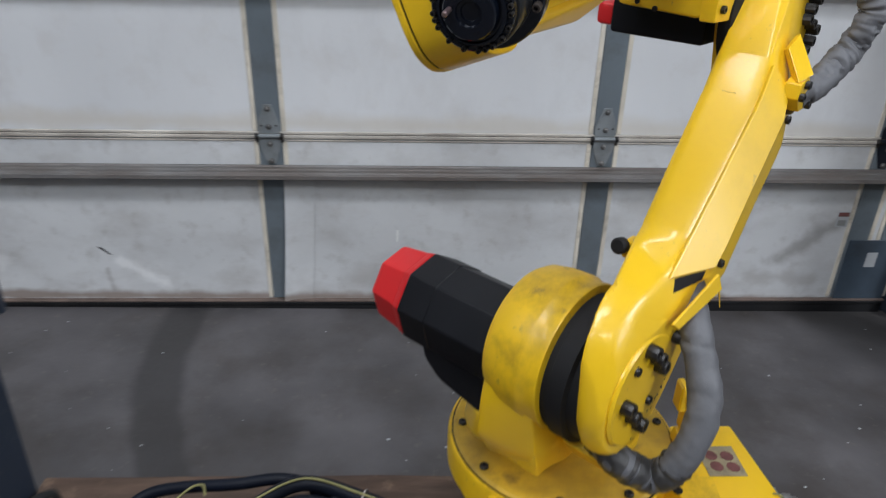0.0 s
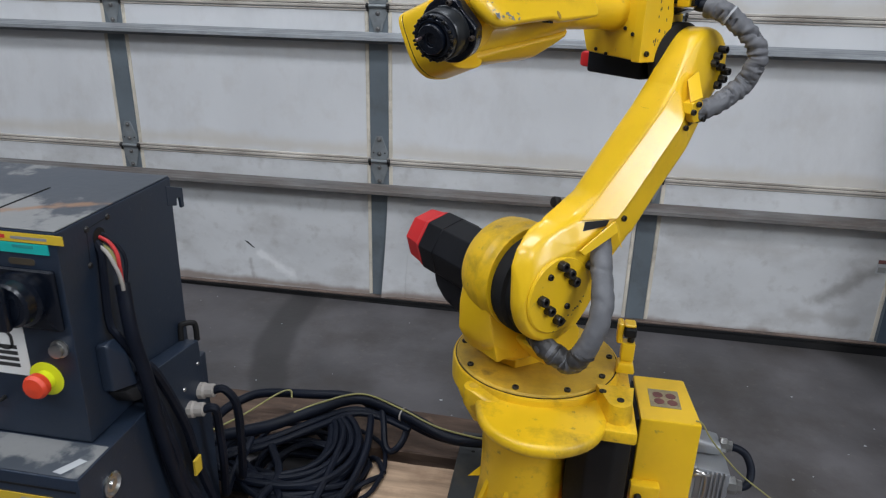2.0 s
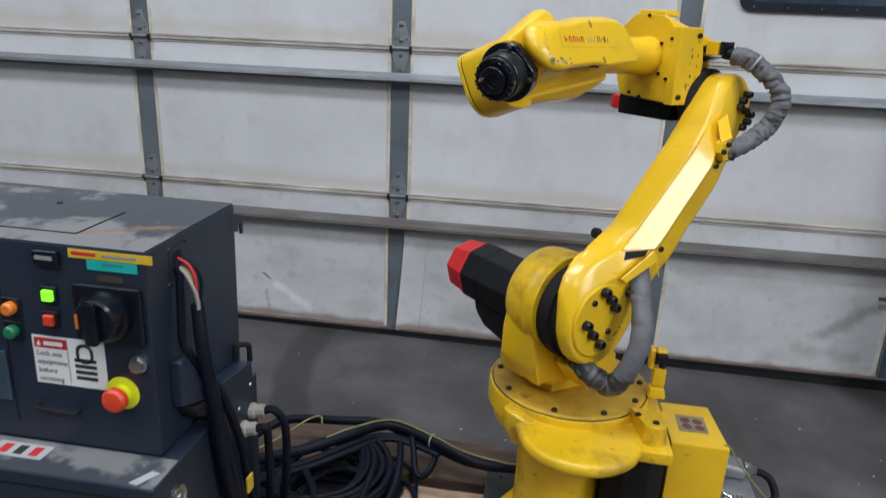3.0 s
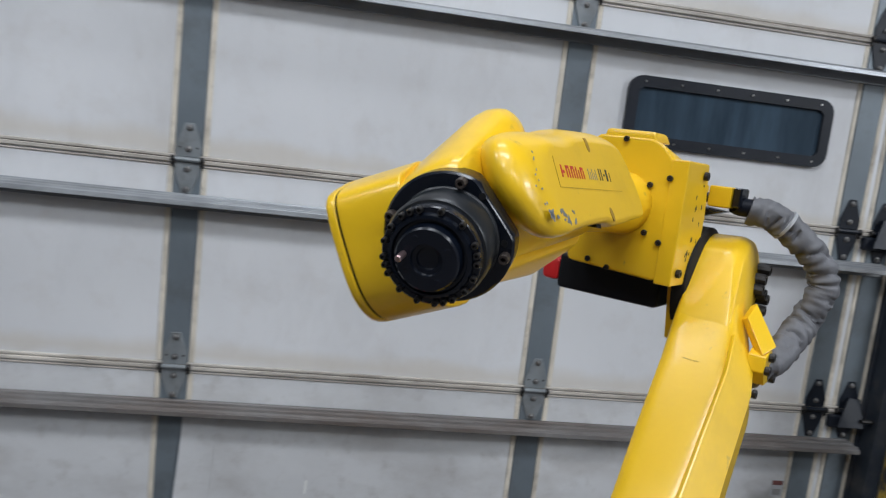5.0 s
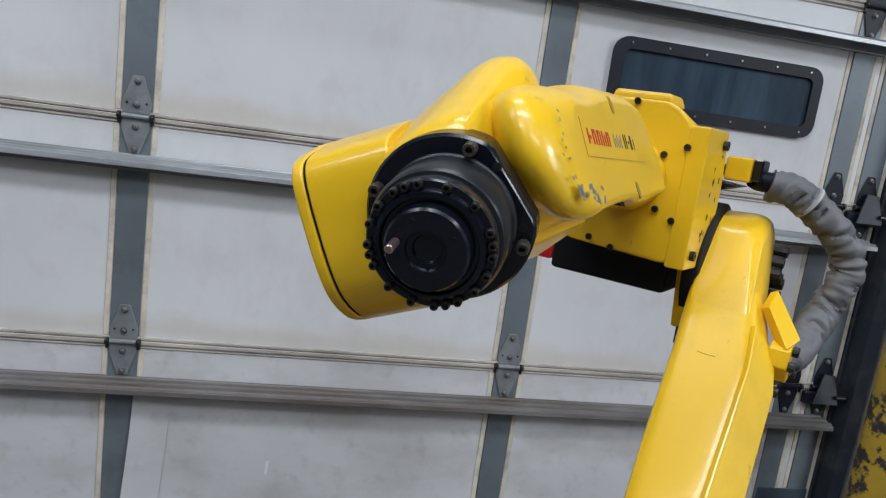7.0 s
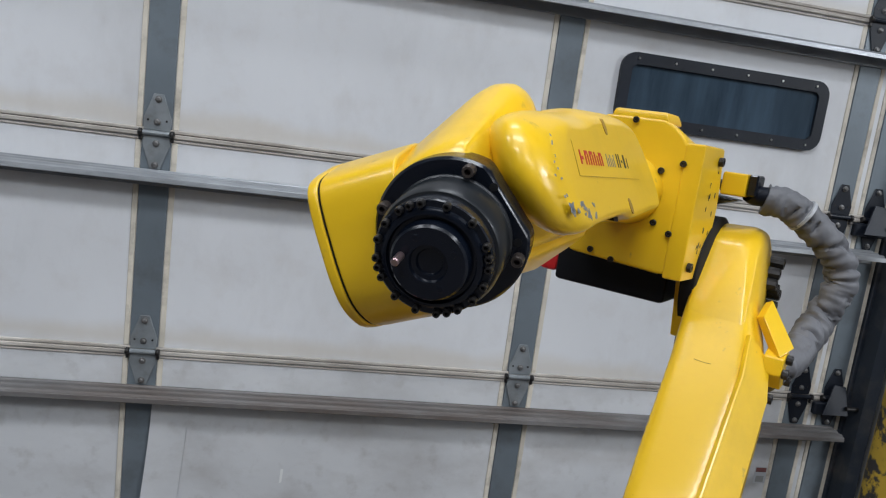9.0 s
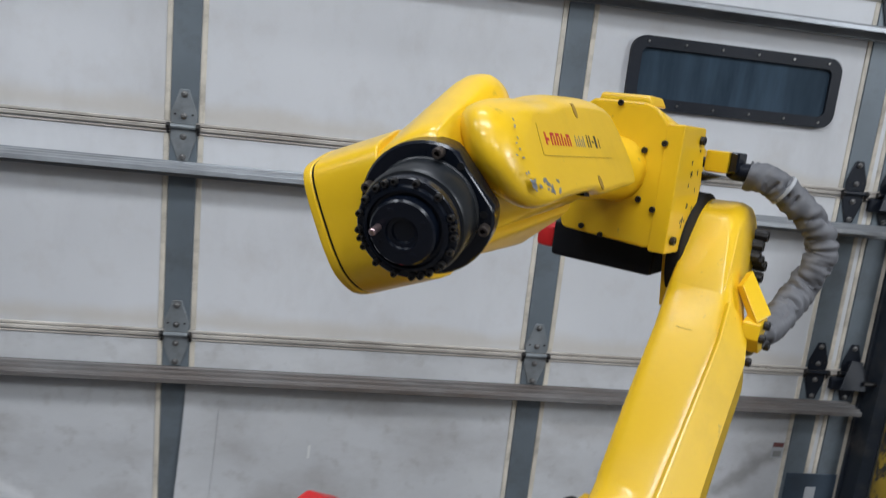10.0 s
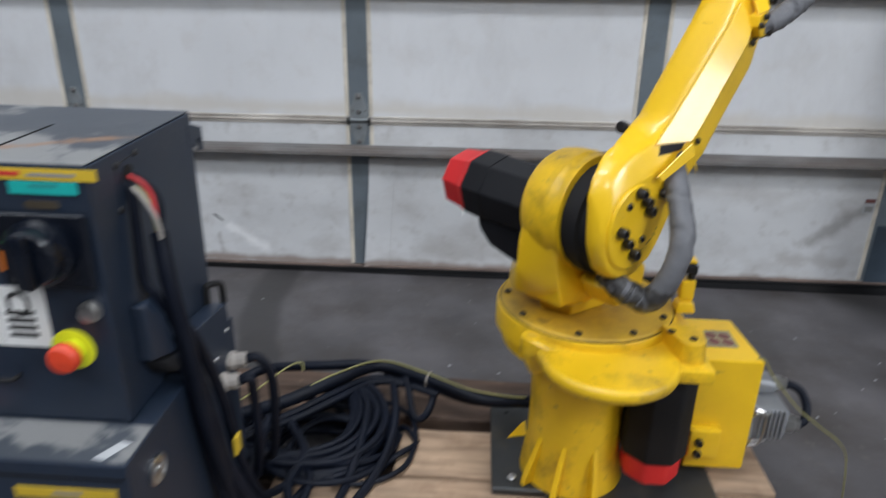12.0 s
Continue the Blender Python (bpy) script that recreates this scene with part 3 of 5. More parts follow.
for k in range(9):
    z = 0.036 + 0.47 * k / 8
    out = 0.012 * (1 - k / 8) + 0.003
    x = STILES[2] + 0.034 - 0.030 * (1 - k / 8) ** 1.4
    curl.append([(x, DOOR - 0.006 - out, z), (x + 0.02, DOOR - 0.006 - 0.8 * out, z), (x + 0.05, DOOR - 0.005 - 0.4 * out, z), (x + 0.10, DOOR - 0.0042, z), (x + 0.10, DOOR - 0.0012, z), (x + 0.05, DOOR - 0.003 - 0.4 * out, z), (x + 0.02, DOOR - 0.004 - 0.8 * out, z), (x + 0.0005, DOOR - 0.0045 - out, z)])
part("loose_edge", loft(curl), DOORLOW, door, "panel edge curled out over the stile")

# window in the third section
WX0, WX1, WZ0, WZ1 = 1.250, 1.942, 1.480, 1.694


def rounded(x0, x1, z0, z1, r, y, n=5):
    pts = []
    for cx, cz, a in ((x1 - r, z1 - r, 0), (x0 + r, z1 - r, 90), (x0 + r, z0 + r, 180), (x1 - r, z0 + r, 270)):
        for k in range(n + 1):
            t = radians(a + 90 * k / n)
            pts.append((cx + r * math.cos(t), y, cz + r * math.sin(t)))
    return pts


def frame_ring(outer, inner, off):
    bm = bmesh.new()
    rows = [[bm.verts.new(Vector(p) + Vector(o)) for p in loop] for loop, o in ((outer, (0, 0, 0)), (outer, off), (inner, off), (inner, (0, 0, 0)))]
    n = len(outer)
    for a, b in zip(rows, rows[1:] + rows[:1]):
        for k in range(n):
            bm.faces.new((a[k], a[(k + 1) % n], b[(k + 1) % n], b[k]))
    return bm


win = thing("window_1", ((WX0 + WX1) / 2, DOOR, WZ0), "dark door window in a black rubber frame", "window", "", "structure")
win.rotation_euler.y = LEAN
b = 0.034
part("window_frame", bevel(frame_ring(rounded(WX0, WX1, WZ0, WZ1, 0.045, DOOR - 0.014), rounded(WX0 + b, WX1 - b, WZ0 + b, WZ1 - b, 0.02, DOOR - 0.014), (0, 0.016, 0)), 0.003, 2), FRAMEM, win)
part("pane", prism(rounded(WX0 + b - 0.004, WX1 - b + 0.004, WZ0 + b - 0.004, WZ1 - b + 0.004, 0.02, DOOR - 0.004), (0, 0.003, 0)), GLASSM, win)
first = None
for k in range(6):
    for z in (WZ0 + b / 2, WZ1 - b / 2):
        p = (WX0 + 0.05 + k * (WX1 - WX0 - 0.1) / 5, DOOR - 0.0145, z)
        if first is None:
            first = part("screw", lathe(p, (0, -1, 0), [(0.004, 0), (0.003, 0.0025)], 8), STEEL, win)
        else:
            again(first, (p[0], p[1] - 0.00125, p[2]), win)

# foot bracket, track and guard post at the door's side
foot = part("foot_bracket", box((2.055, DOOR - 0.010, 0.03), (2.25, DOOR - 0.0055, 0.285), 0.002, 1), BLUEST, door, "blue-grey steel bottom bracket")
part("sticker", box((2.135, DOOR - 0.0112, 0.175), (2.175, DOOR - 0.0102, 0.235)), TAPE, foot, "small white sticker")
part("warning_sticker", box((1.985, DOOR - 0.0012, 0.335), (2.03, DOOR - 0.0002, 0.395)), TAPE, door, "small faded white sticker")
part("sticker_mark", box((1.988, DOOR - 0.0016, 0.376), (2.027, DOOR - 0.0013, 0.392)), FADED, door, "faded red bar")
part("sticker_mark", box((1.992, DOOR - 0.0016, 0.340), (2.022, DOOR - 0.0013, 0.362)), GREYINK, door, "grey printed block")
track = thing("door_track", (2.30, 2.25, 0), "dark steel vertical door track", "door track", "", "structure")
part("rail", prism([(2.275, 2.29, 0), (2.275, 2.23, 0), (2.31, 2.215, 0), (2.325, 2.235, 0), (2.318, 2.24, 0), (2.308, 2.224, 0), (2.282, 2.236, 0), (2.282, 2.29, 0)], (0, 0, 3.2)), NAVY, track)
part("edge_strip", box((2.332, 2.20, 0), (2.350, 2.291, 3.2), 0.002, 1), TAPE, track, "light grey edge strip")
part("jamb", box((2.262, 2.292, 0), (2.60, 2.355, 3.3), 0.004, 1), NAVY, track)
post = thing("guard_post", (2.262, 2.03, 0), "yellow steel guard post with chipped paint", "post")
part("pipe", lathe((2.262, 2.03, 0), (0, 0, 1), [(0.085, 0.33), (0.085, 1.22), (0.078, 1.255), (0.055, 1.285), (0.025, 1.298), (0.0, 1.30)], 28), POSTM, post)
# lower length of the post, added in a dark colour to keep its foot dark
part("dark_foot", lathe((2.262, 2.03, 0.014), (0, 0, 1), [(0.080, 0), (0.080, 0.315)], 28), NAVY, post, "added dark lower length of the post")
part("foot_plate", box((2.177, 1.945, 0.001), (2.347, 2.115, 0.014), 0.002, 1), NAVY, post)


# scuffs and dents in the bottom panels
for pts, m, lb in ((((-0.650, 0.248), (-0.632, 0.244), (-0.600, 0.214), (-0.612, 0.218)), INK, "short dark scratch"), (((0.40, 0.315), (0.408, 0.315), (0.406, 0.272), (0.399, 0.270)), WHITEL, "small white paint drip")):
    part("scuff", prism([(a, DOOR - 0.0008, c) for a, c in pts], (0, 0.0006, 0)), m, door, lb)
rg = random.Random(5)
bits = bmesh.new()
for k in range(46):
    c = Vector((rg.uniform(-0.9, 2.2), rg.uniform(1.3, 2.2), 0.001))
    r = 0.0015 + 0.0055 * rg.random() ** 2
    join(bits, prism([c + Vector((r * rg.uniform(0.5, 1.3) * math.cos(a), r * rg.uniform(0.4, 1.0) * math.sin(a), 0)) for a in (0, 1.4, 2.9, 4.4)], (0, 0, 0.002)))
part("floor_debris", bits, TAPE, None, "small pale bits of debris on the concrete floor", "debris", "stuff")

# ---- timber skid under the robot ----
def plank(x0, x1, y0, y1, z0, z1, mat, parent):
    bm = box((x0, y0, z0), (x1, y1, z1))
    bmesh.ops.subdivide_edges(bm, edges=[e for e in bm.edges if abs(e.verts[0].co.x - e.verts[1].co.x) > 0.1], cuts=7)
    bevel(bm, 0.004, 1, 60)
    for v in bm.verts:
        v.co += Vector((0.004, 0.005, 0.003)) * noise.noise(v.co * 8)
    return part("plank", bm, mat, parent)


skid = thing("timber_skid", (0.6, 0.95, 0), "worn brown timber skid lying on the concrete floor", "pallet")
for y0, y1, z0, z1, x0, x1, m in ((0.892, 1.065, 0.095, 0.138, 0.285, 1.17, WOOD), (0.69, 0.876, 0.095, 0.138, 0.012, 1.17, WOOD), (1.135, 1.335, 0.072, 0.118, -0.42, 1.16, DARKWOOD), (0.47, 0.67, 0.095, 0.138, 0.012, 1.17, WOOD), (0.91, 1.05, 0.03, 0.072, -0.42, 0.28, DARKWOOD)):
    plank(x0, x1, y0, y1, z0, z1, m, skid)
for x in (-0.30, 0.34, 1.05):
    part("bearer", box((x - 0.045, 0.47 if x > 0 else 0.78, 0), (x + 0.045, 1.32, 0.0715), 0.004, 1), DARKWOOD, skid)

# ---- the robot ----
H = math.sqrt(0.5)


def A(s, q, z):
    """Place from the arm's own plane: s along its backward reach, q out of its plane, z up."""
    return Vector((H * (s + q), H * (s - q), z))


QV = Vector((H, -H, 0))
SV = Vector((H, H, 0))
ZV = Vector((0, 0, 1))
J1 = Vector((0.704, 0.985, 0))
J2 = (1.075, 0.814)
J3 = (1.505, 1.235)
AX = (0.7106, 0.7036)
robot = thing("industrial_robot", (0.70, 0.985, 0.14), "yellow six-axis industrial robot arm on a timber skid", "robot arm")

# base
base_plate = part("base_plate", prism([(0.515, 0.835, 0.139), (0.635, 0.835, 0.139), (0.635, 0.80, 0.139), (1.02, 0.80, 0.139), (1.02, 1.21, 0.139), (0.515, 1.21, 0.139)], (0, 0, 0.020), 0.003, 1), PLATE, robot, "dark oily steel base plate")
screws([(0.55, 1.165, 0.159), (0.56, 0.865, 0.159)], (0, 0, 1), STEEL, base_plate, 0.010, 0.010)
part("paint_patch", prism([(0.556, 1.018, 0.1592), (0.604, 1.030, 0.1592), (0.603, 1.090, 0.1592), (0.592, 1.078, 0.1592), (0.574, 1.048, 0.1592)], (0, 0, 0.001)), YELLOW, base_plate, "patch of yellow overspray")
part("bolt_hole", lathe((0.556, 1.122, 0.1593), (0, 0, 1), [(0.0055, 0), (0.0045, 0.0004)], 14), RUBBER, base_plate)
column = part("column", lathe((0.70, 0.93, 0.159), (0, 0, 1), [(0.118, 0), (0.114, 0.03), (0.106, 0.08), (0.104, 0.18), (0.108, 0.28), (0.13, 0.345), (0.14, 0.36)], 48), GRIMY, robot)
part("base_body", lathe((J1.x, J1.y, 0.159), (0, 0, 1), [(0.10, 0), (0.10, 0.22), (0.13, 0.28), (0.180, 0.315), (0.183, 0.395)], 48), GRIMY, robot)
rib = part("rib", prism([(0.655, 0.842, 0.1595), (0.640, 0.800, 0.1595), (0.640, 0.804, 0.18), (0.664, 0.838, 0.30)], (0.012, -0.004, 0), 0.002, 1), YELLOW, robot)
C0 = Vector((0.70, 0.93, 0))
for a in (-33, 38):
    again(rib, C0 + Matrix.Rotation(radians(a), 3, "Z") @ (WORLD[rib] - C0), robot, Euler((0, 0, radians(a))).to_quaternion())
nose = ring((0.727, 0.790, 0), ZV, 0.138, 44) + ring((0.712, 0.95, 0), ZV, 0.152, 44)
part("flange", hull([p + Vector((0, 0, z)) for p in nose for z in (0.516, 0.548)], 0.013, 3, 40), GRIMY, robot)
part("flange_wing", prism([(0.76, 0.755, 0.510), (0.925, 0.748, 0.510), (0.922, 1.02, 0.510), (0.76, 1.02, 0.510)], (0, 0, 0.030), 0.006, 2), GRIMY, robot)
lug = part("lug", hull(ring((0.578, 0.826, 0.560), ZV, 0.022, 20) + ring((0.579, 0.826, 0.520), ZV, 0.024, 20) + ring((0.592, 0.835, 0.470), ZV, 0.014, 16) + ring((0.612, 0.812, 0.548), ZV, 0.026, 20) + ring((0.620, 0.830, 0.500), ZV, 0.024, 20), 0.005, 3, 30), GRIMY, robot)
part("lug_hole", lathe((0.578, 0.826, 0.5602), (0, 0, 1), [(0.011, 0), (0.009, 0.0006)], 18), DUSTY, lug, "shallow dusty hole")
part("lug", hull(ring((0.886, 0.80, 0.535), ZV, 0.030, 20) + ring((0.886, 0.80, 0.582), ZV, 0.026, 20) + [Vector((0.84, 0.86, 0.58)), Vector((0.92, 0.86, 0.58)), Vector((0.84, 0.86, 0.54)), Vector((0.92, 0.86, 0.54))], 0.004, 2, 40), GRIMY, robot)
screws([(0.888, 0.80, 0.582), (0.853, 0.83, 0.580)], (0, 0, 1), BOLT, robot, 0.008, 0.003)

# box of connectors at the back of the base
cbox = part("connection_box", prism([(0.953, 0.912, 0.185), (1.089, 0.912, 0.185), (1.074, 1.105, 0.185), (0.950, 1.105, 0.185)], (0, 0, 0.286), 0.006, 2), YELLOW, robot)
st = part("sticker", box((0.980, 0.968, 0.4716), (1.050, 1.044, 0.4724)), WORNL, cbox, "faded grey warning sticker with dark prints")
for dx, dy in ((-0.014, 0.014), (0.016, 0.012), (-0.013, -0.014), (0.017, -0.016)):
    part("print", lathe((1.015 + dx, 1.006 + dy, 0.4725), (0, 0, 1), [(0.0125, 0), (0.0125, 0.0004)], 9), FADED, st)
part("side_lug", box((0.948, 0.882, 0.235), (1.016, 0.9115, 0.308), 0.006, 2), YELLOW, cbox)
part("box_gap", box((0.9455, 0.920, 0.190), (0.9525, 1.090, 0.462)), RUBBER, cbox, "dark gap beside the box")
screws([(0.967, 0.8815, 0.280), (0.967, 0.8815, 0.250)], (0, -1, 0), BOLT, cbox, 0.009, 0.012)

# motor of the first axis
oct8 = radians(22.5)
m1 = part("motor", prism([Vector((0.862, 0.868, 0.272)) + p for p in ring((0, 0, 0), ZV, 0.074, 8, oct8)], (0, 0, 0.236), 0.005, 2), RUBBER, robot, "black base motor with a red end cap")
part("end_cap", prism([Vector((0.862, 0.868, 0.212)) + p for p in ring((0, 0, 0), ZV, 0.066, 8, oct8)], (0, 0, 0.0595), 0.010, 2), RED, m1, "red plastic end cap")

# turntable and shoulder casting
part("turntable_groove", lathe((J1.x, J1.y, 0.545), (0, 0, 1), [(0.1895, 0.012), (0.1895, 0.0202)], 72), RUBBER, robot, "dark joint under the turntable")
part("turntable", lathe((J1.x, J1.y, 0.554), (0, 0, 1), [(0.185, -0.004), (0.187, -0.002), (0.187, 0.013), (0.183, 0.017)], 72), DUSTY, robot)
part("base_rim", lathe((J1.x, J1.y, 0.500), (0, 0, 1), [(0.182, 0), (0.196, 0.012), (0.196, 0.058), (0.1925, 0.0645)], 72), GRIMY, robot)
screws([J1 + Vector((0.171 * math.cos(radians(a)), 0.171 * math.sin(radians(a)), 0.5705)) for a in (176, 213, 258, 296, 332, 4)], (0, 0, 1), BOLT, robot, 0.0075, 0.006)
foot = [A(s, q, z) for s, q, z in ((0.970, -0.212, 0.685), (1.01, -0.222, 0.625), (0.964, -0.205, 0.755), (0.966, -0.195, 0.790), (0.980, -0.128, 0.765), (1.00, -0.125, 0.67), (1.03, -0.125, 0.645), (1.10, -0.125, 0.640), (1.20, -0.225, 0.62), (1.22, -0.12, 0.62), (1.23, -0.225, 0.70), (1.23, -0.12, 0.70))]
foot += ring(A(J2[0], -0.205, J2[1] + 0.004), QV, 0.098, 36) + ring(A(J2[0] + 0.004, -0.128, J2[1]), QV, 0.101, 36)
skirt = []
for k in range(13):
    a = k / 12
    skirt.append((1.012 + 0.19 * a, -0.126 + 0.004 * math.sin(5 * a), 0.630 + 0.008 * math.sin(9.5 * a + 0.5)))
part("shoulder_skirt", prism([A(*p) for p in skirt] + [A(1.20, -0.126, 0.68), A(1.00, -0.126, 0.68)], -QV * 0.10, 0.004, 2), YELLOW, robot)
shoulder = part("shoulder", cast(hull(foot), 0.016, 4), YELLOW, robot)
part("shoulder_rib", hull([A(s, q, z) for s, z in ((1.045, 0.690), (1.085, 0.640), (1.170, 0.640), (1.175, 0.705), (1.125, 0.760)) for q in (-0.118, -0.050)], 0.008, 2), GRIMY, robot)
part("shoulder_foot", hull([A(s, q, z) for s, q in ((1.080, -0.235), (1.100, -0.165), (1.22, -0.28), (1.20, -0.150)) for z in (0.571, 0.630)], 0.006, 2, 20), GRIMY, robot)
flare = [A(s, q, 0.600) for s, q in ((1.078, -0.325), (1.054, -0.295), (1.056, -0.225), (1.088, -0.156), (1.146, -0.150), (1.24, -0.20), (1.24, -0.30))]
flare += [A(s, q, 0.625) for s, q in ((1.048, -0.298), (1.020, -0.255), (1.024, -0.188), (1.052, -0.128), (1.20, -0.128), (1.24, -0.30))]
part("shoulder_flare", cast(hull(flare + [A(s, q, z) for s, q, z in ((1.048, -0.290, 0.690), (1.004, -0.240, 0.690), (1.000, -0.200, 0.705), (1.020, -0.128, 0.705), (1.22, -0.128, 0.705), (1.24, -0.27, 0.690))]), 0.014, 4), YELLOW, robot)
part("shoulder_housing", lathe(A(J2[0] - 0.004, -0.216, J2[1] + 0.008), QV, [(0.086, 0), (0.099, 0.005), (0.107, 0.017), (0.1115, 0.04), (0.1125, 0.068), (0.112, 0.074), (0.109, 0.079), (0.108, 0.090), (0.1095, 0.096), (0.1085, 0.100), (0.103, 0.101)], 64), GRIMY, robot)
part("seal_ring", lathe(A(J2[0], -0.124, J2[1] + 0.002), QV, [(0.102, 0), (0.102, 0.018), (0.106, 0.020), (0.106, 0.044), (0.096, 0.046), (0.096, 0.066)], 56), RUBBER, robot, "black reducer ring between shoulder and arm")
m2c = (1.052, 0.813)


def octagon(q, r, turn=83.0):
    return [A(m2c[0] + r * math.cos(radians(turn + 45 * k)), q, m2c[1] + r * math.sin(radians(turn + 45 * k))) for k in range(8)]


m2 = part("motor", hull(octagon(-0.386, 0.0735) + octagon(-0.190, 0.0735), 0.003, 2, 12), MOTOR, robot, "black octagonal motor with a red end cap")
part("motor_collar", hull(octagon(-0.3855, 0.0752) + octagon(-0.330, 0.0752), 0.002, 1, 12), MOTOR, m2)
part("end_cap", join(hull(octagon(-0.4000, 0.0715) + octagon(-0.3865, 0.0740), 0.002, 1, 12), hull(octagon(-0.457, 0.0600) + octagon(-0.450, 0.0640) + octagon(-0.4005, 0.0695), 0.002, 2, 12)), RED, m2, "red plastic end cap")
part("motor_plug", hull([A(s, q, z) for s, q, z in ((1.005, -0.366, 0.775), (1.10, -0.366, 0.775), (1.005, -0.24, 0.775), (1.10, -0.24, 0.775), (1.005, -0.354, 0.733), (1.10, -0.354, 0.733), (1.01, -0.325, 0.702), (1.10, -0.325, 0.702), (1.01, -0.215, 0.680), (1.10, -0.215, 0.680))], 0.010, 2), MOTOR, m2, "black cable plug")


# upper arm
def arm_pt(al, p, q):
    return A(J2[0] + AX[0] * al - AX[1] * p, q, J2[1] + AX[1] * al + AX[0] * p)


def arm_sec(al, pf, ql, rp, rq, pc, cq, pb, bq):
    return [arm_pt(al, pf, ql), arm_pt(al, rp, rq), arm_pt(al, pc, cq), arm_pt(al, pb, bq), arm_pt(al, pb, ql)]


SECTIONS = (
    (0.02, 0.137, -0.072, 0.119, -0.042, 0.086, -0.0265, -0.087, -0.0275),
    (0.06, 0.134, -0.077, 0.113, -0.041, 0.070, -0.0250, -0.078, -0.0265),
    (0.10, 0.120, -0.084, 0.098, -0.041, 0.045, -0.0190, -0.066, -0.0220),
    (0.135, 0.101, -0.094, 0.080, -0.041, 0.028, -0.0140, -0.057, -0.0185),
    (0.165, 0.084, -0.103, 0.071, -0.040, 0.023, -0.0110, -0.052, -0.0140),
    (0.20, 0.0680, -0.109, 0.0640, -0.040, 0.020, -0.0095, -0.048, -0.011),
    (0.30, 0.0615, -0.120, 0.0600, -0.043, 0.018, -0.0145, -0.045, -0.016),
    (0.42, 0.0590, -0.129, 0.0580, -0.046, 0.016, -0.0200, -0.048, -0.022),
    (0.50, 0.0585, -0.138, 0.0560, -0.060, 0.026, -0.042, -0.058, -0.044),
    (0.56, 0.0620, -0.141, 0.0600, -0.072, 0.044, -0.068, -0.064, -0.072),
)
beam = cast(loft([arm_sec(*s) for s in SECTIONS]), 0.012, 4)
low = cast(hull(arm_sec(0.10, 0.116, -0.085, 0.0955, -0.0415, 0.045, -0.0205, -0.066, -0.0225) + arm_sec(-0.008, 0.128, -0.068, 0.112, -0.043, 0.086, -0.0270, -0.080, -0.0275) + arm_sec(0.02, 0.1375, -0.072, 0.1195, -0.0415, 0.086, -0.0262, -0.085, -0.0275) + arm_sec(0.06, 0.1325, -0.077, 0.1125, -0.0410, 0.070, -0.0258, -0.077, -0.0268) + ring(A(J2[0], -0.062, J2[1]), QV, 0.097, 48) + ring(A(J2[0], -0.056, J2[1]), QV, 0.101, 48) + ring(A(J2[0], -0.044, J2[1]), QV, 0.1015, 48) + ring(A(J2[0], -0.032, J2[1]), QV, 0.099, 48) + ring(A(J2[0], -0.026, J2[1]), QV, 0.093, 48)), 0.012, 5)
lowlip = lathe(A(J2[0] - 0.006, -0.027, J2[1] + 0.006), QV, [(0.081, 0), (0.081, 0.0035), (0.0775, 0.0065)], 48)
head = cast(hull(arm_sec(0.455, 0.0535, -0.128, 0.0510, -0.058, 0.018, -0.044, -0.048, -0.046) + ring(A(J3[0], -0.141, J3[1]), QV, 0.073, 40) + ring(A(J3[0], -0.088, J3[1]), QV, 0.0755, 40) + ring(A(J3[0], -0.077, J3[1]), QV, 0.068, 40)), 0.012, 3)
upper = part("upper_arm", join(beam, low, lowlip, head), YELLOW, robot)
PANEL = ((0.135, 0.0705, -0.0370, 0.187, 0.0210, -0.0095), (0.20, 0.0640, -0.0400, 0.22, 0.0195, -0.0100), (0.30, 0.0600, -0.0430, 0.30, 0.0180, -0.0145), (0.42, 0.0580, -0.0460, 0.42, 0.0165, -0.0200), (0.48, 0.0540, -0.0540, 0.470, 0.0200, -0.0310))


def panel_sec(al, rp, rq, al2, pc, cq):
    return [arm_pt(al, rp + 0.003, rq + 0.003), arm_pt(al2, pc + 0.001, cq + 0.004), arm_pt(al2, pc, cq - 0.003), arm_pt(al, rp, rq - 0.003)]


panel = part("arm_panel", bevel(loft([panel_sec(*p) for p in PANEL]), 0.0012, 1, 40), YELLOW, upper, "flat yellow cover panel")
part("panel_gap", hull([arm_pt(al, p, q) for al, p, q in ((0.136, 0.067, -0.0355), (0.176, 0.031, -0.0125), (0.162, 0.029, -0.0125), (0.119, 0.060, -0.0295), (0.14, 0.04, -0.05))]), RUBBER, upper, "dark slot under the panel")
screws([A(s, -0.0235, z) for s, z in ((1.065, 0.885), (1.085, 0.866), (1.100, 0.846), (1.020, 0.822), (1.040, 0.797), (1.066, 0.770))], QV, BOLT, upper, 0.0105, 0.018)
screws([A(s, -0.0235, z) for s, z in ((1.039, 0.866), (1.091, 0.793))], QV, BOLT, upper, 0.0065, 0.008)
screws([A(1.143, -0.026, 0.870)], QV, BOLT, upper, 0.010, 0.015)
screws([arm_pt(0.2008, 0.0038, -0.0105), arm_pt(0.4335, 0.0014, -0.0205)], QV, BOLT, upper, 0.006, 0.006)
screws([A(s, -0.081, z) for s, z in ((1.535, 1.265), (1.517, 1.252), (1.508, 1.238), (1.532, 1.229), (1.556, 1.219), (1.547, 1.203), (1.53, 1.191))], QV, BOLT, upper, 0.0085, 0.026)
part("stop_mount", hull([A(s, q, z) for s in (1.143, 1.172) for q in (-0.118, -0.080) for z in (0.952, 0.978)], 0.004, 2), YELLOW, upper)
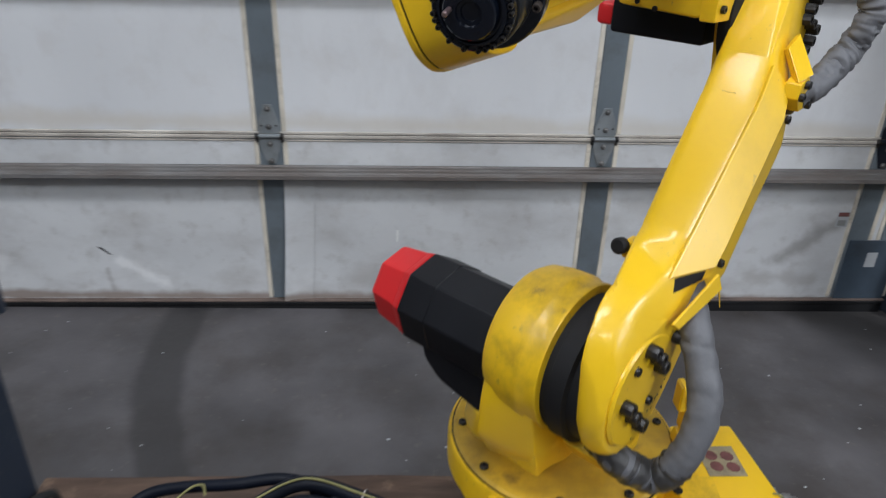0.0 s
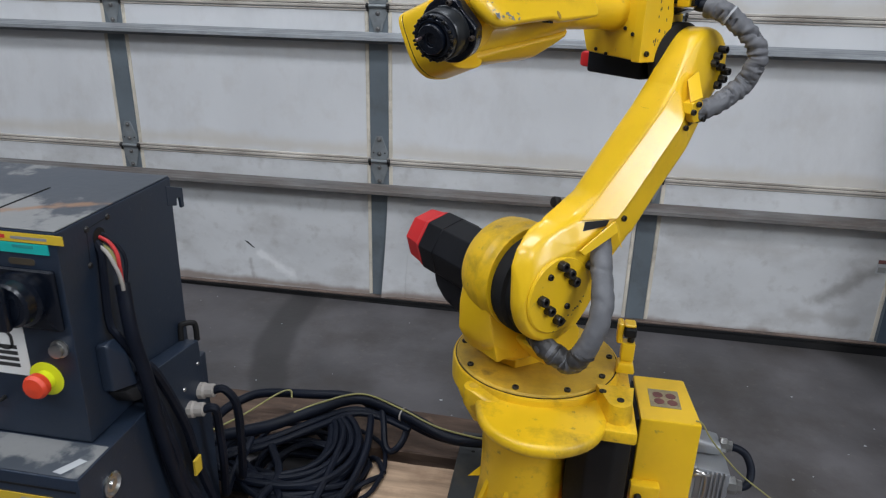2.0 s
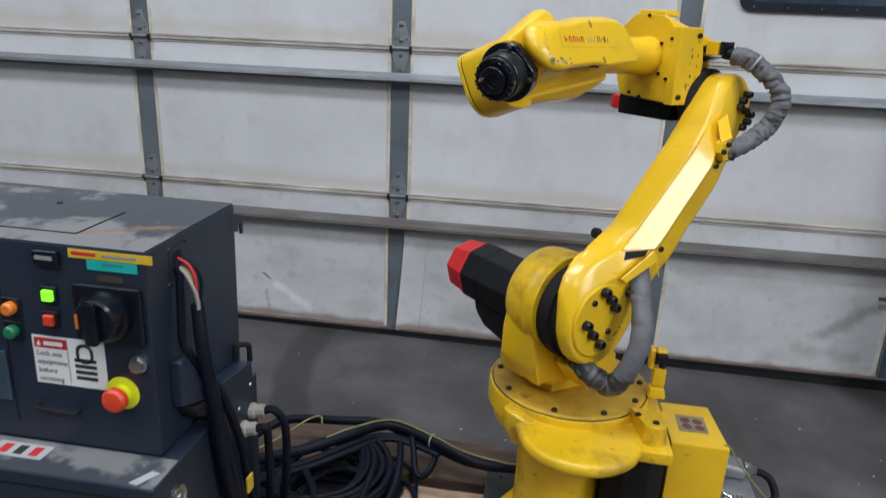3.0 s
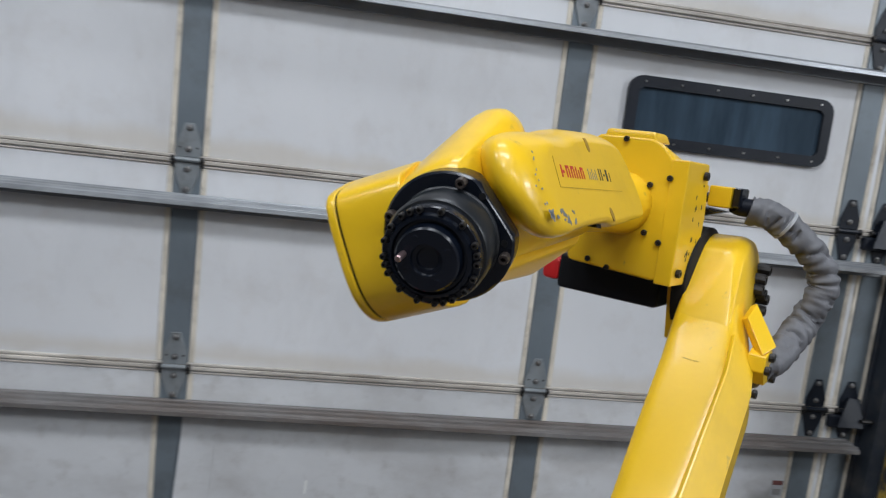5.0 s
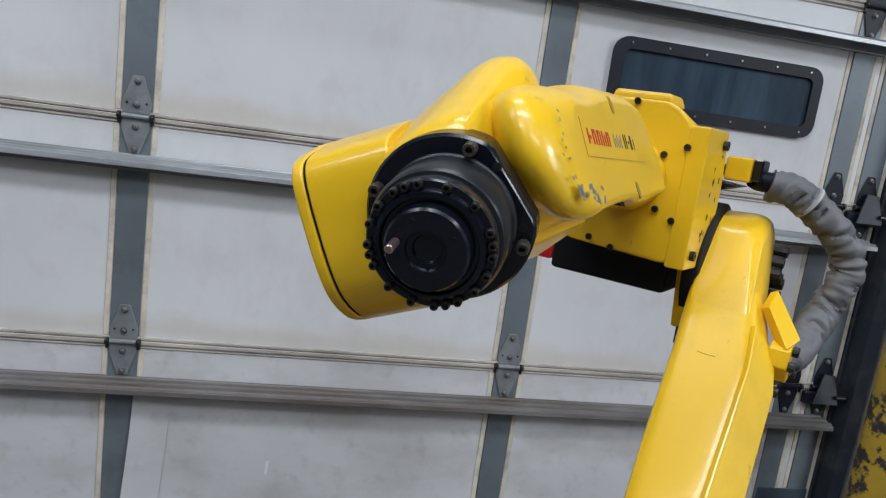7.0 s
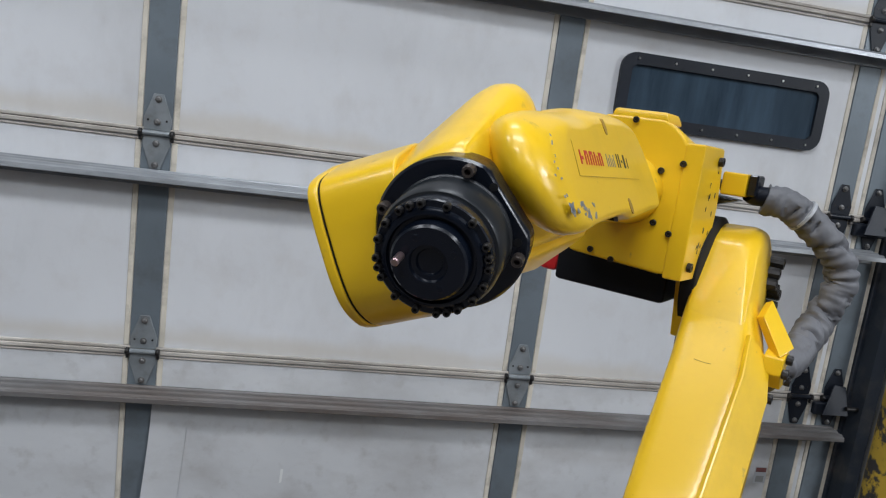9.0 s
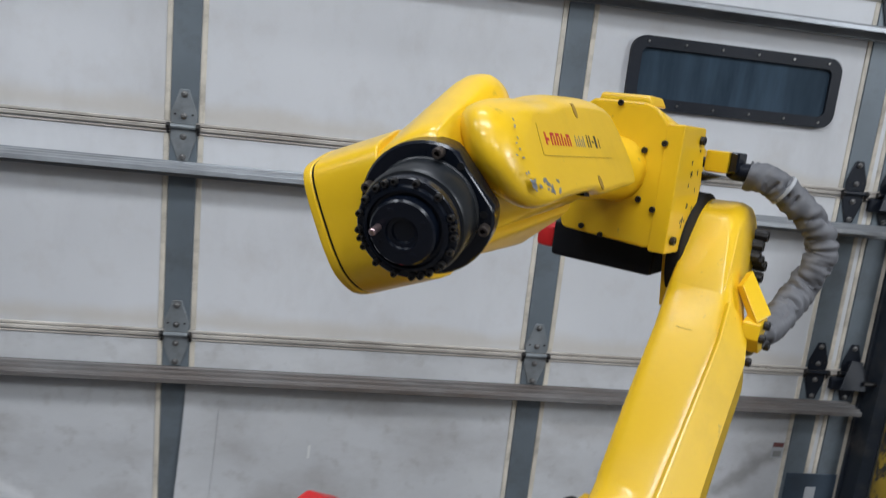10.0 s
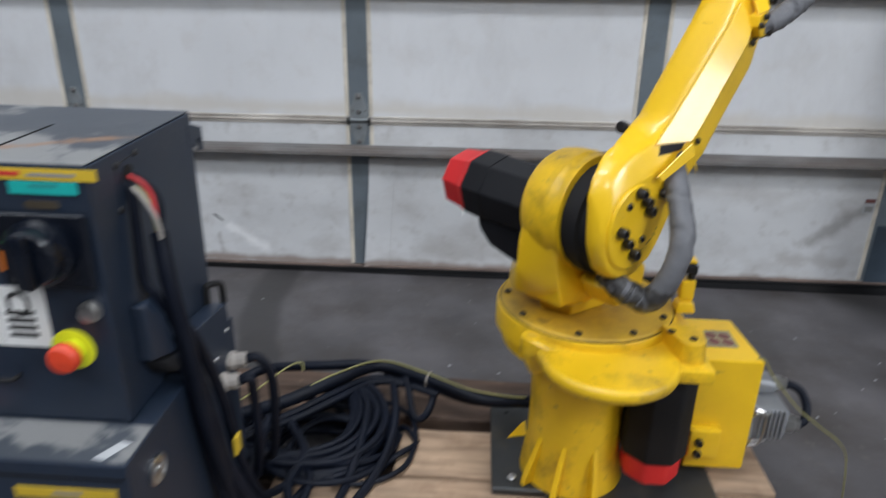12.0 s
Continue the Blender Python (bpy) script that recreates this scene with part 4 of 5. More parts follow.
part("stop_pad", cyl(A(1.137, -0.114, 0.974), (-H, -H, 0.25), 0.0115, 0.016, 20, 0.003), RUBBER, upper, "round black rubber stop")
part("scratch", tube([arm_pt(0.4238, 0.0589, -0.1000), arm_pt(0.4230, 0.0588, -0.0900), arm_pt(0.4236, 0.0586, -0.0800)], 0.0003, 5, 3), SCRATCH_SLOT, upper, "short faint scratch in the paint")
random.seed(31)
for k in range(14):
    f = k / 13
    s0, z0 = 1.068 + 0.072 * f + random.uniform(-0.006, 0.006), 0.747 + 0.050 * f ** 1.4 + random.uniform(-0.004, 0.008)
    part("paint_chip", hull([A(s0 + random.uniform(-0.004, 0.004), q, z0 + random.uniform(-0.0025, 0.0025)) for _ in range(5) for q in (-0.0215, -0.0201)]), PLATE, upper, "dark chip in the paint")
# brackets that hold the hose
part("hose_bracket", hull([A(s + ds, q + dq, z + dz) for s, q, z in ((1.432, -0.044, 1.229), (1.406, -0.006, 1.182), (1.382, -0.016, 1.172), (1.402, -0.046, 1.212)) for ds, dq, dz in ((0, 0, 0), (0.012, -0.010, -0.006))], 0.0015, 2), YELLOW, upper)
tab = part("bracket_tab", hull([A(s, q, z) for s, z in ((1.383, 1.170), (1.408, 1.180), (1.438, 1.140), (1.434, 1.133), (1.396, 1.130), (1.380, 1.150)) for q in (-0.034, -0.011)], 0.002, 2), YELLOW, upper)
screws([A(1.399, -0.011, 1.168), A(1.420, -0.011, 1.137), A(1.385, -0.011, 1.153)], QV, BOLT, tab, 0.006, 0.007)
slab = [A(1.103, -0.016, 0.908), A(1.172, 0.003, 0.963), A(1.178, 0.009, 0.940), A(1.112, -0.011, 0.898)]
part("hose_bracket", join(prism(slab, QV * 0.0045 + ZV * 0.002, 0.001, 1), prism([slab[1], slab[2], A(1.194, 0.010, 0.905), A(1.184, 0.004, 0.955)], SV * 0.004, 0.001, 1)), YELLOW, upper)

# elbow housing
elbow = part("elbow_housing", hull([A(s, q, z) for s, q, z in ((1.36, -0.160, 1.238), (1.36, -0.160, 1.402), (1.36, -0.168, 1.412), (1.36, -0.180, 1.424), (1.36, -0.196, 1.431), (1.36, -0.272, 1.432), (1.36, -0.31, 1.40), (1.36, -0.315, 1.30), (1.36, -0.295, 1.245), (1.50, -0.15, 1.27), (1.50, -0.15, 1.38), (1.50, -0.28, 1.40), (1.50, -0.28, 1.25))], 0.006, 2), YELLOW, robot)
part("boss_ring", lathe(A(1.362, -0.232, 1.335), -SV, [(0.068, 0), (0.068, 0.0008), (0.066, 0.0014)], 56), YELLOW, elbow)
part("top_lug", hull([A(s, q, z) for s, q, z in ((1.362, -0.268, 1.425), (1.362, -0.19, 1.425), (1.42, -0.268, 1.425), (1.42, -0.19, 1.425), (1.363, -0.264, 1.4395), (1.363, -0.194, 1.4385), (1.41, -0.264, 1.440), (1.41, -0.194, 1.439))], 0.004, 2), YELLOW, elbow)
side = part("side_plate", prism([A(s, -0.164 + 0.06 * (s - 1.359), z) for s, z in ((1.359, 1.236), (1.359, 1.405), (1.432, 1.405), (1.446, 1.33), (1.440, 1.25), (1.440, 1.152), (1.430, 1.152), (1.410, 1.236))], QV * 0.024, 0.003, 2), YELLOW, robot)
screws([A(s, -0.140 + 0.06 * (s - 1.359), z) for s, z in ((1.418, 1.388), (1.375, 1.254), (1.432, 1.240), (1.434, 1.165))], QV, BOLT, side, 0.006, 0.006)
part("stop_pad", hull([A(s, q, z) for s in (1.422, 1.440) for q in (-0.150, -0.126) for z in (1.132, 1.156)], 0.002, 1), RUBBER, side, "black rubber stop")
random.seed(9)
for k in range(22):
    s0, z0 = random.uniform(1.392, 1.428), random.uniform(1.255, 1.375)
    part("casting_mark", hull([A(s0 + random.uniform(-0.0018, 0.0018), q, z0 + random.uniform(-0.0045, 0.0045)) for _ in range(5) for q in (-0.1400 + 0.06 * (s0 - 1.359), -0.1394 + 0.06 * (s0 - 1.359))]), PLATE, side, "dark scuff in the paint")
screws([A(1.3585, q, z) for q, z in ((-0.1625, 1.379), (-0.1645, 1.292), (-0.231, 1.426), (-0.232, 1.2455), (-0.188, 1.3675), (-0.186, 1.3025), (-0.262, 1.253))], -SV, BOLT, elbow, 0.0042, 0.003)
part("elbow_ring", lathe(A(J3[0] - 0.02, -0.152, J3[1]), QV, [(0.082, 0), (0.082, 0.018), (0.078, 0.020)], 48), RUBBER, robot, "black reducer ring at the elbow")
m3 = part("motor", hull([A(s, q, z) for q in (-0.330, -0.17) for s in (1.405, 1.475) for z in (1.194, 1.248)], 0.006, 2), MOTOR, robot, "black forearm motor with a red end cap")
part("end_cap", hull([A(s, q, z) for q in (-0.362, -0.331) for s in (1.412, 1.468) for z in (1.202, 1.238)], 0.008, 2), RED, m3, "red plastic end cap")
gland = part("cable_gland", hull([A(s, q, z) for s in (1.452, 1.492) for q in (-0.138, -0.106) for z in (1.348, 1.378)], 0.003, 2), YELLOW, robot, "small yellow cable gland block")
part("gland_cap", hull([A(s, q, z) for s in (1.455, 1.495) for q in (-0.1055, -0.094) for z in (1.350, 1.378)], 0.002, 1), BLACK, gland)
part("gland_screw", cyl(A(1.462, -0.150, 1.36), QV, 0.007, 0.016, 12), BOLT, gland)
part("gland_base", hull([A(s, q, z) for s, q, z in ((1.452, -0.150, 1.347), (1.490, -0.150, 1.347), (1.490, -0.112, 1.343), (1.456, -0.112, 1.343), (1.458, -0.150, 1.330), (1.482, -0.150, 1.330))], 0.002, 1), BLACK, gland)

# wrist: axes along the flange, to its right and up, turned by its roll
FV = Vector((-0.382, -0.898, -0.217)).normalized()
G0 = ZV.cross(FV).normalized()
U0 = FV.cross(G0)
ROLL = radians(23)
GV = math.cos(ROLL) * G0 + math.sin(ROLL) * U0
UV = math.cos(ROLL) * U0 - math.sin(ROLL) * G0
WC = Vector((0.5092, 0.7554, 1.3065))


def Wp(g, u, f):
    return WC + GV * g + UV * u + FV * f


def rounded_off(pts, times):
    for _ in range(times):
        pts = [p for a, b in zip(pts, pts[1:] + pts[:1]) for p in ((0.75 * a[0] + 0.25 * b[0], 0.75 * a[1] + 0.25 * b[1]), (0.25 * a[0] + 0.75 * b[0], 0.25 * a[1] + 0.75 * b[1]))]
    return pts


LOBE = rounded_off([(0.061, -0.026), (0.061, -0.082), (0.045, -0.100), (-0.055, -0.105), (-0.090, -0.098), (-0.070, -0.024), (-0.046, -0.001), (-0.020, 0.005), (0.032, -0.002), (0.055, -0.010)], 2)
lobe = part("wrist_arm", hull([Wp(g, u, f) for g in (-0.0935, -0.030) for u, f in LOBE], 0.0025, 3, 20), YELLOW, robot)
part("wrist_cap", hull([Wp(g, u, f) for g in (-0.104, -0.0946) for u, f in LOBE], 0.0025, 3, 20), YELLOW, lobe)
part("wrist_joint", hull([Wp(g, 0.985 * u, 0.985 * f - 0.0006) for g in (-0.0944, -0.0937) for u, f in LOBE]), RUBBER, lobe, "dark joint line of the cap")
wrist = part("wrist", cast(hull([p for p in ring(Wp(0, 0, -0.004), FV, 0.058, 60) if (p - WC).dot(GV) < 0.026] + ring(Wp(-0.036, 0.004, -0.05), FV, 0.047, 40) + ball(A(0.998, -0.208, 1.395), 0.030) + ball(A(1.045, -0.240, 1.385), 0.030) + [A(1.05, -0.26, 1.34), A(1.03, -0.22, 1.29)], 0.0), 0.010, 7), YELLOW, robot)
part("forearm_fork", hull([Wp(g, u, f) for g in (-0.090, -0.050) for u, f in ((0.0, -0.126), (-0.050, -0.10), (-0.058, -0.03))] + [A(1.154, -0.272, 1.235), A(1.150, -0.232, 1.247), A(1.215, -0.262, 1.290), A(1.215, -0.205, 1.290), A(1.215, -0.24, 1.34)], 0.006, 2, 20), YELLOW, robot)
part("forearm", hull([Wp(g, u, f) for g in (-0.086, -0.03) for u, f in ((0.055, -0.09), (0.03, -0.115), (-0.03, -0.11), (-0.050, -0.075), (-0.048, -0.045))] + ring(A(1.20, -0.224, 1.338), SV, 0.045, 32) , 0.006, 2, 25), YELLOW, robot)
part("forearm_neck", lathe(A(1.15, -0.226, 1.338), SV, [(0.036, 0), (0.039, 0.02), (0.040, 0.15), (0.042, 0.19), (0.044, 0.212)], 48), YELLOW, robot)


def cover_q(s0, z):
    """Depth of the cover's outer face, which leans back towards its top."""
    return -0.132 - 0.095 * (s0 - 0.96) - 0.48 * (z - 1.374)


COVER = [(0.975, 1.402), (0.940, 1.397), (0.920, 1.389), (0.912, 1.374), (0.912, 1.352), (0.924, 1.333), (0.944, 1.3165), (0.968, 1.3105), (1.0, 1.3170), (1.085, 1.3225), (1.100, 1.321), (1.112, 1.3175), (1.215, 1.326), (1.230, 1.331), (1.229, 1.358), (1.2135, 1.393), (1.188, 1.4175), (1.088, 1.4135), (1.055, 1.411), (1.030, 1.4035)]


def cover_loop(inset, depth, grow=0.0):
    """The cover's outline, drawn in from its edge (most at the round end), so deep behind its face."""
    ol = rounded_off(COVER, 2)
    n = len(ol)
    out = []
    for k in range(n):
        x, z = ol[k]
        mx, mz = min(max(x, 0.985), 1.17), 1.362
        d = math.hypot(mx - x, mz - z)
        w = (inset * (0.26 + 0.74 * min(1, max(0, (0.985 - x) / 0.06))) - grow) / d
        x2, z2 = x + w * (mx - x), z + w * (mz - z)
        out.append(A(x2, cover_q(x2, z2) - depth, z2))
    return out


part("cover_gasket", loft([cover_loop(0.018, 0.0510, 0.0), cover_loop(0.018, 0.0484, 0.0)]), RUBBER, robot, "dark joint behind the side cover")
cover = part("side_cover", loft([cover_loop(i, d) for i, d in ((0.014, 0.048), (0.007, 0.040), (0.002, 0.031), (0.0005, 0.0235), (0.0025, 0.0170), (0.0065, 0.0115), (0.012, 0.0072), (0.019, 0.0038), (0.027, 0.0015), (0.035, 0.0003), (0.041, 0.0), (0.044, 0.0))]), YELLOW, robot)


def on_cover(s0, z, d=0.0):
    return A(s0, cover_q(s0, z) + d, z)


def cover_bar(s0, s1, z0, z1, mat, label):
    part("printed_bar", prism([on_cover(s0, z0, 0.0002), on_cover(s1, z0, 0.0002), on_cover(s1, z1, 0.0002), on_cover(s0, z1, 0.0002)], QV * 0.0003), mat, cover, label)


for k in range(5):
    a, z0, z1 = 0.996 + 0.0122 * k, 1.3662, 1.3768
    cover_bar(a, a + 0.0026, z0, z1, REDL, "red printed bar")
    if k != 3:
        cover_bar(a + 0.0027, a + 0.0076, z1 - 0.0026 - 0.0045 * (k == 0), z1 - 0.0045 * (k == 0), REDL, "red printed bar")
    if k != 0:
        cover_bar(a + 0.0062, a + 0.0086, z0, z1 - 0.0028, REDL, "red printed bar")
for k in range(5):
    cover_bar(1.066 + 0.0052 * k, 1.0674 + 0.0052 * k, 1.3665, 1.3765 - 0.003 * (k % 2), GREYINK, "grey printed bar")
for a, w, z0, z1 in ((1.097, 0.0022, 1.3665, 1.378), (1.1035, 0.0022, 1.3665, 1.378), (1.1100, 0.0040, 1.371, 1.373), (1.1180, 0.0045, 1.3665, 1.378), (1.1290, 0.0014, 1.3665, 1.3755)):
    cover_bar(a, a + w, z0, z1, INK, "dark printed bar")
cover_bar(0.986, 1.158, 1.3572, 1.3576, DUSTY, "thin edge of a clear sticker")
cover_bar(0.984, 0.9846, 1.3572, 1.3835, DUSTY, "thin edge of a clear sticker")
# filled slots; the brown colour stands in for light inside the recess
for s0, z in ((1.085, 1.400), (1.105, 1.334)):
    slot = [on_cover(s0 + 0.0042 * math.cos(k * math.tau / 14) - 0.25 * (0.0068 * math.sin(k * math.tau / 14)), z + 0.0068 * math.sin(k * math.tau / 14), -0.004) for k in range(14)]
    part("screw_slot", prism(slot, QV * 0.0046), SCRATCH_SLOT, cover, "screw slot filled with brown for its lit inside")
part("cover_groove", prism([on_cover(1.084, 1.3195, -0.014), on_cover(1.097, 1.3185, -0.014), on_cover(1.099, 1.324, -0.014), on_cover(1.086, 1.325, -0.014)], -QV * 0.016), RUBBER, cover, "dark notch in the cover's edge")
random.seed(21)
for k in range(26):
    if k < 15:
        s0, z0, w = 0.945 + 0.055 * random.random() ** 1.3, random.uniform(1.329, 1.3385), random.uniform(0.002, 0.005)
    else:
        s0, z0, w = random.uniform(0.932, 0.946), random.uniform(1.342, 1.384), random.uniform(0.001, 0.0022)
    n = random.randint(6, 8)
    tilt = random.uniform(-0.6, 1.0)
    pts = []
    for m in range(n):
        x, z = w * random.uniform(0.35, 1.3) * math.cos(m * math.tau / n), 0.6 * w * random.uniform(0.3, 1.3) * math.sin(m * math.tau / n)
        pts.append(on_cover(s0 + x - tilt * z, z0 + z + tilt * x, 0.0001))
    part("paint_chip", prism(pts, QV * 0.0003), ALU, cover, "chip of bare metal in the paint")

# the flange's ring has one flat side, towards the side cover
def Fp(deg, r, f):
    return WC + r * (math.cos(radians(deg)) * G0 + math.sin(radians(deg)) * U0) + FV * f


def cut_ring(r, f, flat=0.0470, facing=38):
    return [Fp(d, min(r, (flat + r - 0.0545) / max(0.2, math.cos(radians(d - facing)))), f) for d in range(0, 360, 5)]


flange = part("tool_flange", hull(cut_ring(0.0512, -0.024) + cut_ring(0.0558, -0.016) + cut_ring(0.0558, 0.003) + cut_ring(0.0540, 0.005), 0.0), BLACK, robot, "black wrist flange with a ring of bolts")
part("flange_barrel", lathe(WC + FV * 0.004, FV, [(0.0440, 0), (0.0440, 0.003), (0.0428, 0.004), (0.0428, 0.032), (0.0410, 0.035), (0.037, 0.036)], 64), GUNMETAL, flange, "smooth dark grey metal barrel")
disc = part("flange_disc", lathe(WC + FV * 0.040, FV, [(0.0385, 0), (0.0395, 0.001), (0.0395, 0.010), (0.0385, 0.011), (0.0345, 0.011), (0.0335, 0.014), (0.0318, 0.015), (0.0300, 0.015), (0.0290, 0.012), (0.0270, 0.012), (0.0255, 0.020), (0.0240, 0.0215), (0.0128, 0.0215), (0.0120, 0.0185), (0.0090, 0.0180), (0.0080, 0.0160), (0.002, 0.0158)], 64), BLACK, flange)
screws([Fp(d, 0.0372, 0.050) for d in (149, 129, 117, 105, 79, 50, 23, 11, 0, -19, -38, -57, -69, -80, -102, -127, -151, -162, -172, 168)], FV, BOLT, disc, 0.0027, 0.006)
screws([Fp(d, 0.0500, 0.004) for d in (79, 164, -9)], FV, RUSTBOLT, flange, 0.0045, 0.010)
for d in (56, 4):
    part("screw_hole", cyl(Fp(d, 0.0475, 0.0052), FV, 0.0030, 0.0005, 16), RUBBER, flange)
screws([Fp(d, 0.0185, 0.0606) for d in (30, 120, 210, 300)], FV, BLACK, disc, 0.0024, 0.0012)
pin = part("pin", cyl(Fp(172, 0.0182, 0.058), FV, 0.0027, 0.016, 16, 0.0006), PINM, disc, "small steel locating pin")
part("pin_core", cyl(Fp(172, 0.0182, 0.0735), FV, 0.0016, 0.0008, 12), COPPER, pin, "coppery core")


# hoses
def folds(seed, amount, pitch=0.24, n=24):
    """Slanting pleats with sharp valleys, uneven along the sleeve."""
    def scale(i, k):
        a = k * math.tau / n
        u = pitch * i + 1.3 * math.cos(a - 0.09 * i + seed) + 1.5 * noise.noise(Vector((0.11 * i, seed, 0.8 * math.cos(a))))
        deep = 0.35 + 1.1 * abs(noise.noise(Vector((0.17 * i, 1.3 * math.sin(a), seed + 3))))
        return 1 + 0.3 * amount - 1.5 * amount * deep * (1 - abs(math.sin(u)) ** 0.45) + 0.5 * amount * noise.noise(Vector((0.2 * i, math.cos(a), seed + 9)))
    return scale


hose = part("hose", tube([A(1.487, -0.088, 1.350), A(1.497, -0.055, 1.343), A(1.511, -0.028, 1.322), A(1.527, 0.000, 1.296), A(1.537, 0.014, 1.264), A(1.535, 0.011, 1.235), A(1.525, 0.001, 1.203), A(1.498, -0.006, 1.182), A(1.458, -0.010, 1.163), A(1.425, -0.022, 1.150), A(1.400, -0.034, 1.140)], 0.0192, 28, 20, folds(1, 0.36, 0.12, 28)), HOSE, robot, "wrinkled grey sleeved cable hose")
part("cable_tie", lathe(A(1.503, -0.042, 1.335), A(1.515, -0.02, 1.320) - A(1.497, -0.055, 1.343), [(0.0228, -0.002), (0.0228, 0.002)], 24), TAPE, hose, "light cable tie")
part("hose_end", tube([A(1.475, -0.105, 1.355), A(1.481, -0.098, 1.352), A(1.492, -0.075, 1.352)], 0.013, 14, 4), CABLE, hose)
lower_hose = part("hose", tube([A(1.180, -0.034, 0.938), A(1.168, -0.020, 0.910), A(1.143, 0.016, 0.858), A(1.120, 0.044, 0.803), A(1.100, 0.044, 0.742), A(1.088, 0.028, 0.698), A(1.080, 0.010, 0.683), A(1.067, -0.010, 0.691), A(1.056, -0.032, 0.704), A(1.062, -0.070, 0.716)], 0.0215, 28, 20, folds(5, 0.17, 0.10, 28)), HOSE, robot, "grey sleeved cable hose")
part("hose_end", tube([A(1.094, 0.036, 0.716), A(1.088, 0.028, 0.698), A(1.080, 0.010, 0.683), A(1.067, -0.010, 0.691), A(1.056, -0.032, 0.704), A(1.062, -0.070, 0.716)], 0.0222, 28, 16, folds(8, 0.24, 0.16, 28)), DIRTYHOSE, lower_hose, "oil-blackened lower end of the sleeve")
stop = part("stop_block", box((0.892, 0.936, 0.598), (0.922, 0.966, 0.644), 0.005, 2), YELLOW, robot)
part("stop_foot", hull([Vector(p) for p in ((0.884, 0.926, 0.571), (0.928, 0.926, 0.571), (0.884, 0.966, 0.571), (0.928, 0.966, 0.571), (0.888, 0.930, 0.597), (0.922, 0.930, 0.597), (0.888, 0.962, 0.597), (0.922, 0.962, 0.597))], 0.006, 2), YELLOW, stop)
part("stop_pad", box((0.8935, 0.932, 0.660), (0.920, 0.958, 0.682), 0.003, 1), RUBBER, stop, "black rubber pad")
part("stop_back", box((0.880, 0.940, 0.640), (0.893, 0.970, 0.690), 0.003, 1), YELLOW, stop)
part("stop_top", box((0.8935, 0.936, 0.6825), (0.918, 0.966, 0.691), 0.003, 1), YELLOW, stop)
part("stop_bolt", cap_screw((0.911, 0.945, 0.646), (0, 0, 1), 0.008, 0.012), BOLT, stop)

# plug on the connection box
plug = thing("heavy_duty_connector", (1.13, 0.98, 0.25), "grey cast connector with steel latches and a short cable", "connector")
hood = part("hood", hull([Vector((x, y, z)) for x, y, z in ((1.098, 0.93, 0.250), (1.098, 1.03, 0.250), (1.098, 0.93, 0.345), (1.098, 1.03, 0.345), (1.178, 0.935, 0.262), (1.178, 1.025, 0.262), (1.178, 0.935, 0.333), (1.178, 1.025, 0.333))], 0.006, 2), ALU, plug)
part("socket", box((1.0852, 0.922, 0.242), (1.0978, 1.038, 0.353), 0.003, 1), ALU, plug)
for z in (0.262, 0.333):
    part("latch", tube([(1.094, 0.925, z - 0.012), (1.094, 0.918, z), (1.104, 0.916, z + 0.004), (1.128, 0.922, z)], 0.003, 8, 5), STEEL, plug)
for k in range(6):
    part("rib", box((1.112 + 0.010 * k, 0.9255, 0.262), (1.1165 + 0.010 * k, 0.934, 0.336), 0.001, 1), ALU, hood)
part("hood", hull([Vector((x, y, z)) for x in (1.092, 1.160) for y in (0.985, 1.045) for z in (0.346, 0.372)] + [Vector((1.10, y, 0.384)) for y in (0.995, 1.035)], 0.006, 2), ALU, plug)
part("lever", tube([(1.094, 0.919, 0.250), (1.116, 0.917, 0.262), (1.118, 0.917, 0.330), (1.094, 0.919, 0.346)], 0.003, 8, 5), STEEL, plug)
part("gland", lathe((1.178, 0.955, 0.290), (1, -0.05, -0.02), [(0.020, 0), (0.021, 0.005), (0.021, 0.018), (0.016, 0.022), (0.016, 0.032)], 8), STEEL, plug)
part("gland", lathe((1.160, 1.010, 0.362), (1, -0.1, -0.04), [(0.016, 0), (0.017, 0.004), (0.017, 0.016), (0.013, 0.019), (0.013, 0.028)], 8), STEEL, plug)
part("lead", tube([(1.186, 1.007, 0.361), (1.205, 1.004, 0.358), (1.222, 0.996, 0.348), (1.233, 0.982, 0.324), (1.231, 0.967, 0.302), (1.221, 0.957, 0.291), (1.206, 0.953, 0.289)], 0.0095, 12, 8), CABLE, plug)

# ---- control cabinet ----
cab = thing("control_cabinet", (-0.32, 0.55, 0), "dark grey control cabinet with worn top and open cable hole", "control cabinet")
CX, CY = -0.035, 0.40
body = part("upper_body", box((-0.66, CY, 0.622), (CX, 0.736, 1.009), 0.004, 2), CABM, cab)
lower = part("lower_body", box((-0.68, 0.31, 0.05), (0.0, 0.74, 0.620), 0.004, 2), CABM, cab)
for x in (-0.62, -0.06):
    for y in (0.36, 0.68):
        part("foot", cyl((x, y, 0), (0, 0, 1), 0.02, 0.049, 14), RUBBER, cab)
part("top_plate", box((-0.658, CY + 0.002, 1.0092), (CX - 0.002, 0.734, 1.0115), 0.001, 1), CABTOP, cab, "worn scratched cabinet top")
for a, c in (((-0.34, 0.452, 1.0117), (-0.192, 0.456, 1.0125)), ((-0.196, 0.452, 1.0117), (-0.192, 0.60, 1.0125))):
    part("top_joint", box(a, c), RUBBER, cab)
part("screw", lathe((-0.345, 0.62, 1.0116), (0, 0, 1), [(0.006, 0), (0.005, 0.003)], 10), BOLT, cab)
part("ledge_wear", box((-0.67, 0.313, 0.6202), (-0.003, CY - 0.002, 0.6212)), CABTOP, cab, "worn cabinet ledge")
